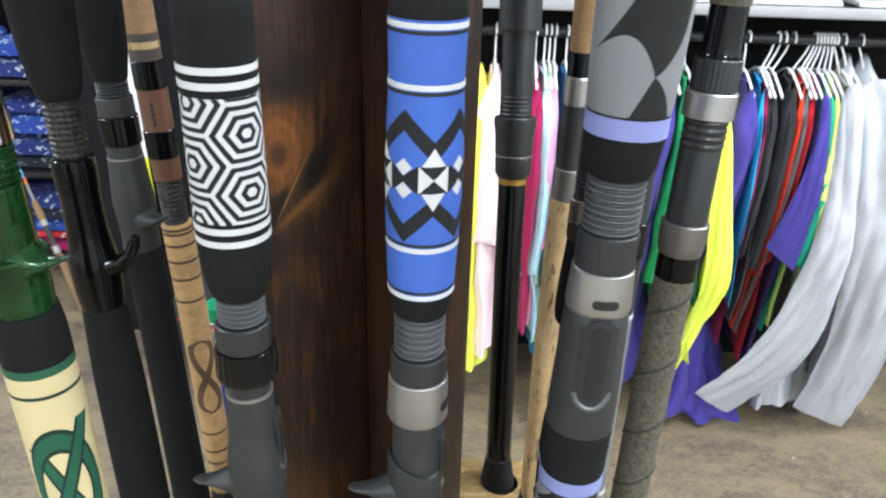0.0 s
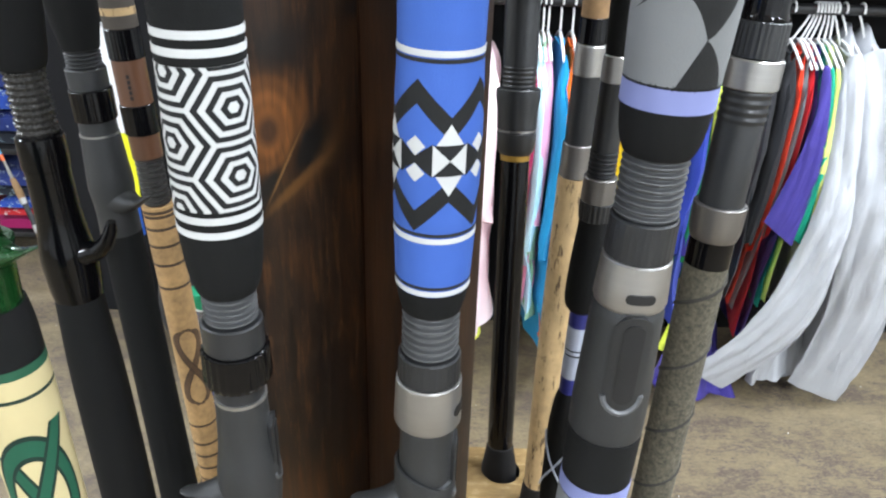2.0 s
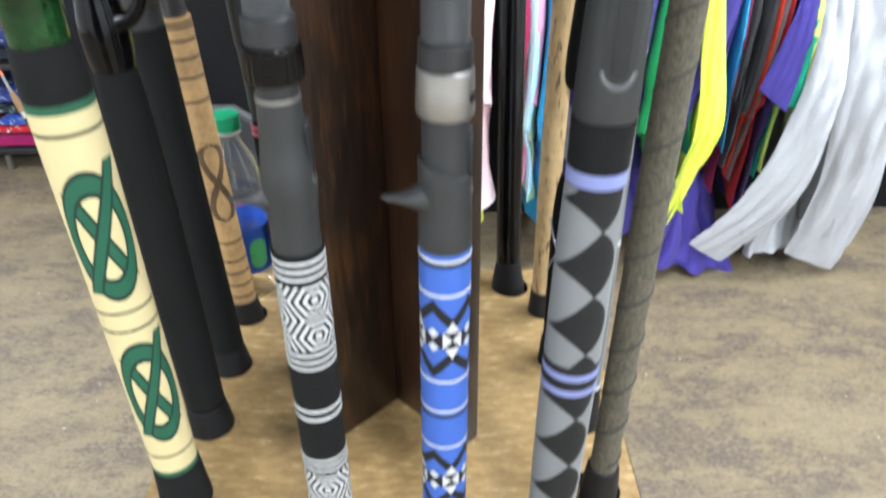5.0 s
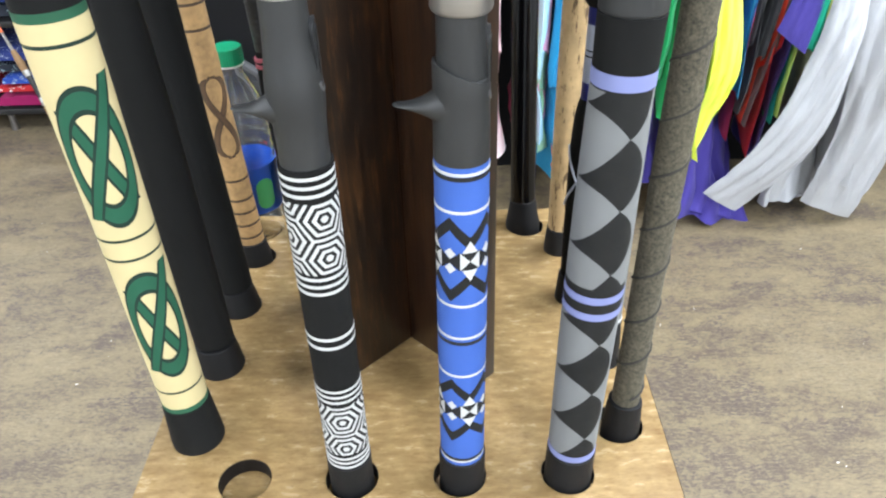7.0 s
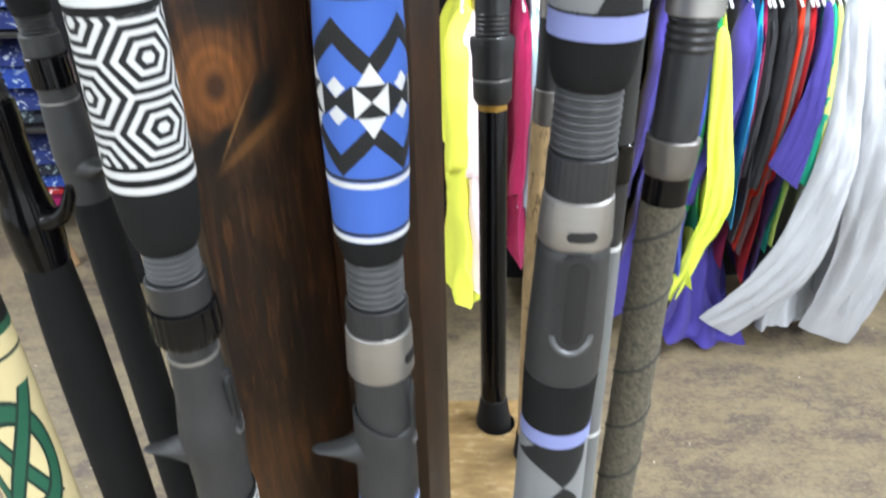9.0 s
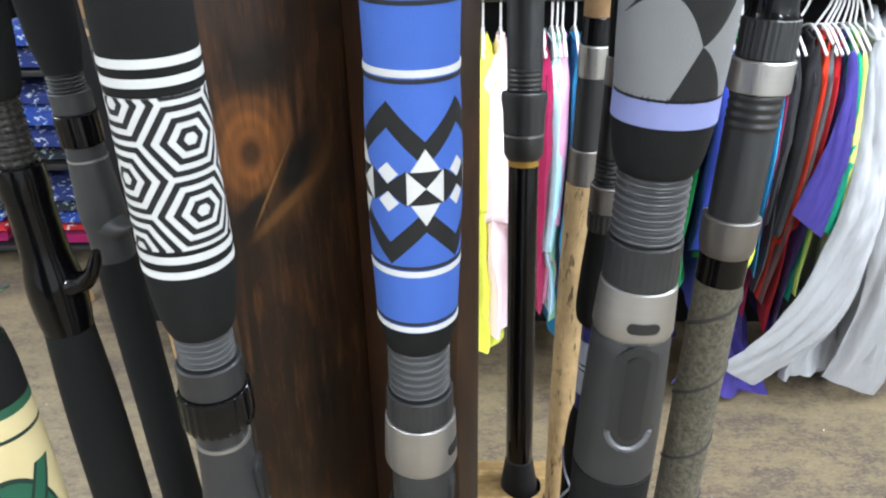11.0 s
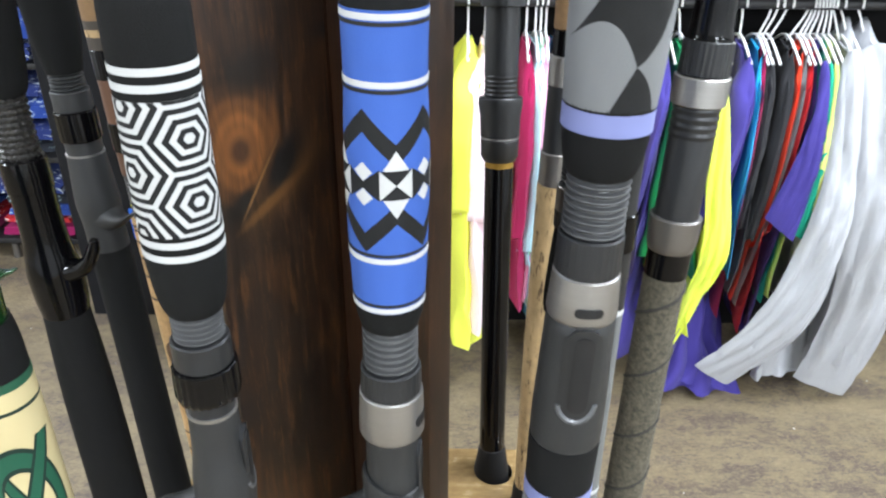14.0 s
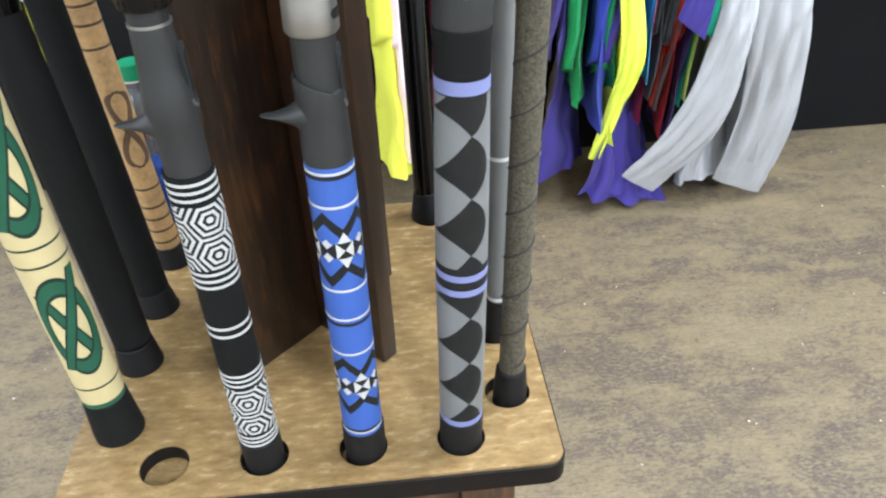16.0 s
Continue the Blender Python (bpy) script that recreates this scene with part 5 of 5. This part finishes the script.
# packets on the black wall
def hanging_packet(x, z, w, h):
    o = tagged(new("hanging_packet"), "small clear and pale blue packet hung on a peg", "packet", "packets on the wall")
    o.location = (x, 1.70, z)
    part("peg", tube([(0, 0.06, 0.005), (0, -0.04, 0.005)], 0.0025, 6), silver, o)
    part("card", box(-w / 2, w / 2, -0.003, 0.003, -h, 0.02, 0.002), mat("pale_card", (0.55, 0.66, 0.70), 0.3, vary=0.3, scale=60), o)
    part("blister", box(-w * 0.4, w * 0.4, -0.016, -0.0035, -h * 0.85, -h * 0.35, 0.005), mat("pale_blister", (0.30, 0.48, 0.56), 0.2), o)


hanging_packet(1.285, 0.80, 0.06, 0.045)
hanging_packet(1.300, 0.715, 0.07, 0.05)
hanging_packet(1.40, 0.79, 0.06, 0.06)

# cloth strips beside the charcoal panel
banner = tagged(new("hanging_banner"), "narrow white, yellow and blue banner hung on the charcoal panel", "banner")
for a, b, x0, x1, c in ((0.60, 0.90, -0.935, -0.875, (0.75, 0.75, 0.76)), (0.385, 0.598, -0.925, -0.875, (0.75, 0.74, 0.03)), (0.28, 0.383, -0.935, -0.880, (0.02, 0.10, 0.45))):
    rows = []
    for k in range(9):
        z = a + (b - a) * k / 8
        rows.append([(x0, 1.738 + 0.004 * math.sin(z * 30), z), (x1, 1.735 + 0.004 * math.sin(z * 30), z), (x1, 1.741 + 0.004 * math.sin(z * 30), z), (x0, 1.744 + 0.004 * math.sin(z * 30), z)])
    part("panel", loft(rows), cloth("banner_cloth", c), banner)
part("peg", tube([(-0.905, 1.757, 0.895), (-0.905, 1.73, 0.895)], 0.003, 6), silver, banner)


# ---- duffel bag ----
def duffel_bag(x, y):
    o = tagged(new("duffel_bag"), "black fabric bag with red piping standing on the floor", "bag")
    o.location = (x, y, 0)
    fabric = mat("black_bag_fabric", (0.022, 0.023, 0.026), 0.75, vary=0.15, bump=0.4, bscale=800)
    rings = []
    for j in range(13):
        t = j / 12
        q = 0.55 + 0.45 * math.sin(math.pi * min(1, 0.12 + t * 0.95)) ** 0.5
        rings.append([(0.21 * q * (abs(math.cos(a)) ** 0.6) * math.copysign(1, math.cos(a)), 0.12 * q * (abs(math.sin(a)) ** 0.6) * math.copysign(1, math.sin(a)), 0.40 * t + 0.008 * math.sin(3 * a)) for a in [2 * math.pi * i / 36 for i in range(36)]])
    part("body", loft(rings), fabric, o, "", 60)
    part("pocket", box(-0.15, 0.15, -0.150, -0.105, 0.05, 0.24, 0.02, 3), fabric, o)
    part("piping", tube([(-0.15, -0.151, 0.235), (-0.05, -0.154, 0.222), (0.06, -0.154, 0.225), (0.15, -0.151, 0.24)], 0.0035, 6), mat("red_piping", (0.45, 0.02, 0.02), 0.6), o, "red piping")
    part("handle", tube([(-0.11, -0.10, 0.36), (-0.10, -0.11, 0.44), (-0.05, -0.11, 0.475), (0.05, -0.11, 0.475), (0.10, -0.11, 0.44), (0.11, -0.10, 0.36)], 0.013, 8), mat("grey_webbing", (0.06, 0.06, 0.065), 0.7), o, "grey webbing handle")
    bm = bmesh.new()
    bmesh.ops.create_uvsphere(bm, u_segments=20, v_segments=10, radius=0.017, matrix=Matrix.LocRotScale((-0.02, -0.118, 0.315), None, (1, 0.35, 1)))
    part("badge", bm, mat("red_badge", (0.55, 0.03, 0.025), 0.35), o, "round red badge with a white bar")
    part("badge_bar", box(-0.031, -0.009, -0.1265, -0.1215, 0.311, 0.319, 0.001), white_plastic, o)


duffel_bag(-0.585, 1.60)

# ---- far display of folded shirts ----
display = tagged(new("display_stand"), "black metal stand with shelves of folded shirts", "display stand")
DX0, DX1, DY0, DY1 = -2.5, -1.30, 2.10, 2.62
for px in (DX0, DX1):
    for py in (DY0 + 0.02, DY1 - 0.02):
        part("post", box(px - 0.018, px + 0.018, py - 0.018, py + 0.018, 0.03, 1.5, 0.002), black_metal, display)
        part("foot", lathe(eased([(0.0, 0.014), (0.03, 0.010)]), 16), gunmetal, display).location = (px, py, 0)
part("foot", lathe(eased([(0.0, 0.014), (0.06, 0.010)]), 16), gunmetal, display).location = (-1.565, 2.13, 0)
part("post", box(-1.575, -1.555, 2.12, 2.14, 0.055, 0.10, 0.002), black_metal, display)
for z in (0.09, 0.40, 0.72, 1.10):
    part("shelf_board", box(DX0, DX1, DY0, DY1, z - 0.02, z, 0.002), black_metal, display)
part("back_panel", box(DX0, DX1, DY1 + 0.002, DY1 + 0.014, 0.05, 1.5), panel_black, display)


def printed(name, base, ink):
    """Cloth with a scattered print."""
    def f(nt, u, v):
        n = noise_node(nt, 34.0, 3, (1, 1, 1.6), rough=0.6, distort=1.2)
        tone = noise_node(nt, 14.0, 2)
        cloth_col = mix(nt, ((tone - 0.45) * 5.0).clamp01() * 0.6, base, tuple(0.35 * c for c in base))
        return mix(nt, n.gt(0.60), cloth_col, ink)
    return mat(name, base, 0.85, vary=0.1, pattern=f, bump=0.2, bscale=1200)


navy_print = printed("navy_printed_cloth", (0.012, 0.030, 0.17), (0.55, 0.60, 0.66))
royal_print = printed("royal_printed_cloth", (0.015, 0.06, 0.34), (0.45, 0.55, 0.66))
dark_print = printed("dark_printed_cloth", (0.016, 0.022, 0.035), (0.30, 0.40, 0.42))
teal_print = printed("teal_printed_cloth", (0.008, 0.10, 0.12), (0.45, 0.62, 0.60))
bright_red, maroon = printed("red_printed_cloth", (0.50, 0.012, 0.02), (0.72, 0.70, 0.70)), cloth("stack_maroon_cloth", (0.27, 0.010, 0.085))
for i, fx in enumerate((-1.44, -1.74, -2.04, -2.34)):
    for z, hh, m, words in ((0.091, 0.055, maroon, "maroon folded shirt"), (0.1475, 0.028, bright_red, "bright red folded shirt"), (0.177, 0.03, royal_print, "royal blue printed folded shirt"),
                            (0.209, 0.05, dark_print, "dark printed folded shirt"), (0.261, 0.04, navy_print, "navy printed folded shirt"),
                            (0.401, 0.05, dark_print, "dark printed folded shirt"), (0.453, 0.07, navy_print, "navy printed folded shirt"), (0.525, 0.07, royal_print, "royal blue printed folded shirt"), (0.597, 0.05, navy_print, "navy printed folded shirt"),
                            (0.721, 0.06, navy_print, "navy printed folded shirt"), (0.783, 0.06, royal_print, "royal blue printed folded shirt")):
        if (i * 5 + int(z * 1000)) % 7 == 1 and z > 0.2:
            m, words = teal_print, "teal printed folded shirt"
        folded_garment(fx + 0.020 * math.sin(41 * z + 2.3 * i), 2.27 + 0.015 * math.sin(67 * z + i), z, 0.245 + 0.02 * math.sin(29 * z + i), 0.31, hh * (0.93 + 0.05 * math.sin(51 * z)), m, words + " on the black display stand", i * 13 + int(z * 100), "folded shirts on the display stand")


def leaning_rod():
    o = tagged(new("fishing_rod"), "light blue fishing rod with cork handle leaning at the stand", "fishing rod")
    a, b = Vector((-1.2325, 1.8725, 0.0)), Vector((-1.4155, 2.0, 0.405))
    way = (b - a).normalized()
    o.matrix_basis = Matrix.Translation(a) @ Vector((0, 0, 1)).rotation_difference(way).to_matrix().to_4x4()
    part("rear_grip", lathe(fine([(0.0, 0.0115), (0.03, 0.0130), (0.20, 0.0120)])), rubber_cork, o)
    part("reel_seat", lathe([(0.20, 0.0090), (0.33, 0.0088)]), satin_black, o)
    part("hood", lathe(eased([(0.205, 0.0118), (0.232, 0.0112)])), silver, o, "silver hood")
    part("front_hood", lathe(eased([(0.305, 0.0108), (0.326, 0.0112)])), silver, o, "silver hood")
    part("foregrip", lathe(fine([(0.326, 0.0112), (0.350, 0.0118), (0.395, 0.0085)])), rubber_cork, o)
    part("lower_blank", lathe([(0.395, 0.0056), (0.455, 0.0052)], 14), gunmetal, o)
    part("thread_wrap", lathe([(0.455, 0.0060), (0.476, 0.0058)]), mat("orange_wrap", (0.7, 0.12, 0.03), 0.4), o, "orange thread wrap")
    part("blank", lathe([(0.476, 0.0050), (0.77, 0.0036)], 14), mat("light_blue_blank", (0.10, 0.32, 0.55), 0.3), o, "light blue blank")


leaning_rod()


# specks of paper and lint on the floor
rng = random.Random(8)
lint = bmesh.new()
for k in range(90):
    x, y, a, q = rng.uniform(-1.6, 1.8), rng.uniform(0.45, 1.7), rng.uniform(0, 6.3), rng.uniform(0.0010, 0.0025)
    vs = [lint.verts.new((x + q * math.cos(a + t) * (1.4 if t in (0, 3) else 0.8), y + q * math.sin(a + t), 0.0008 + 0.0006 * (t % 2))) for t in (0, 1.5, 3, 4.6)]
    lint.faces.new(vs)
tagged(part("floor_lint", lint, white_plastic), "tiny pale specks of lint on the floor", "lint", kind="stuff")
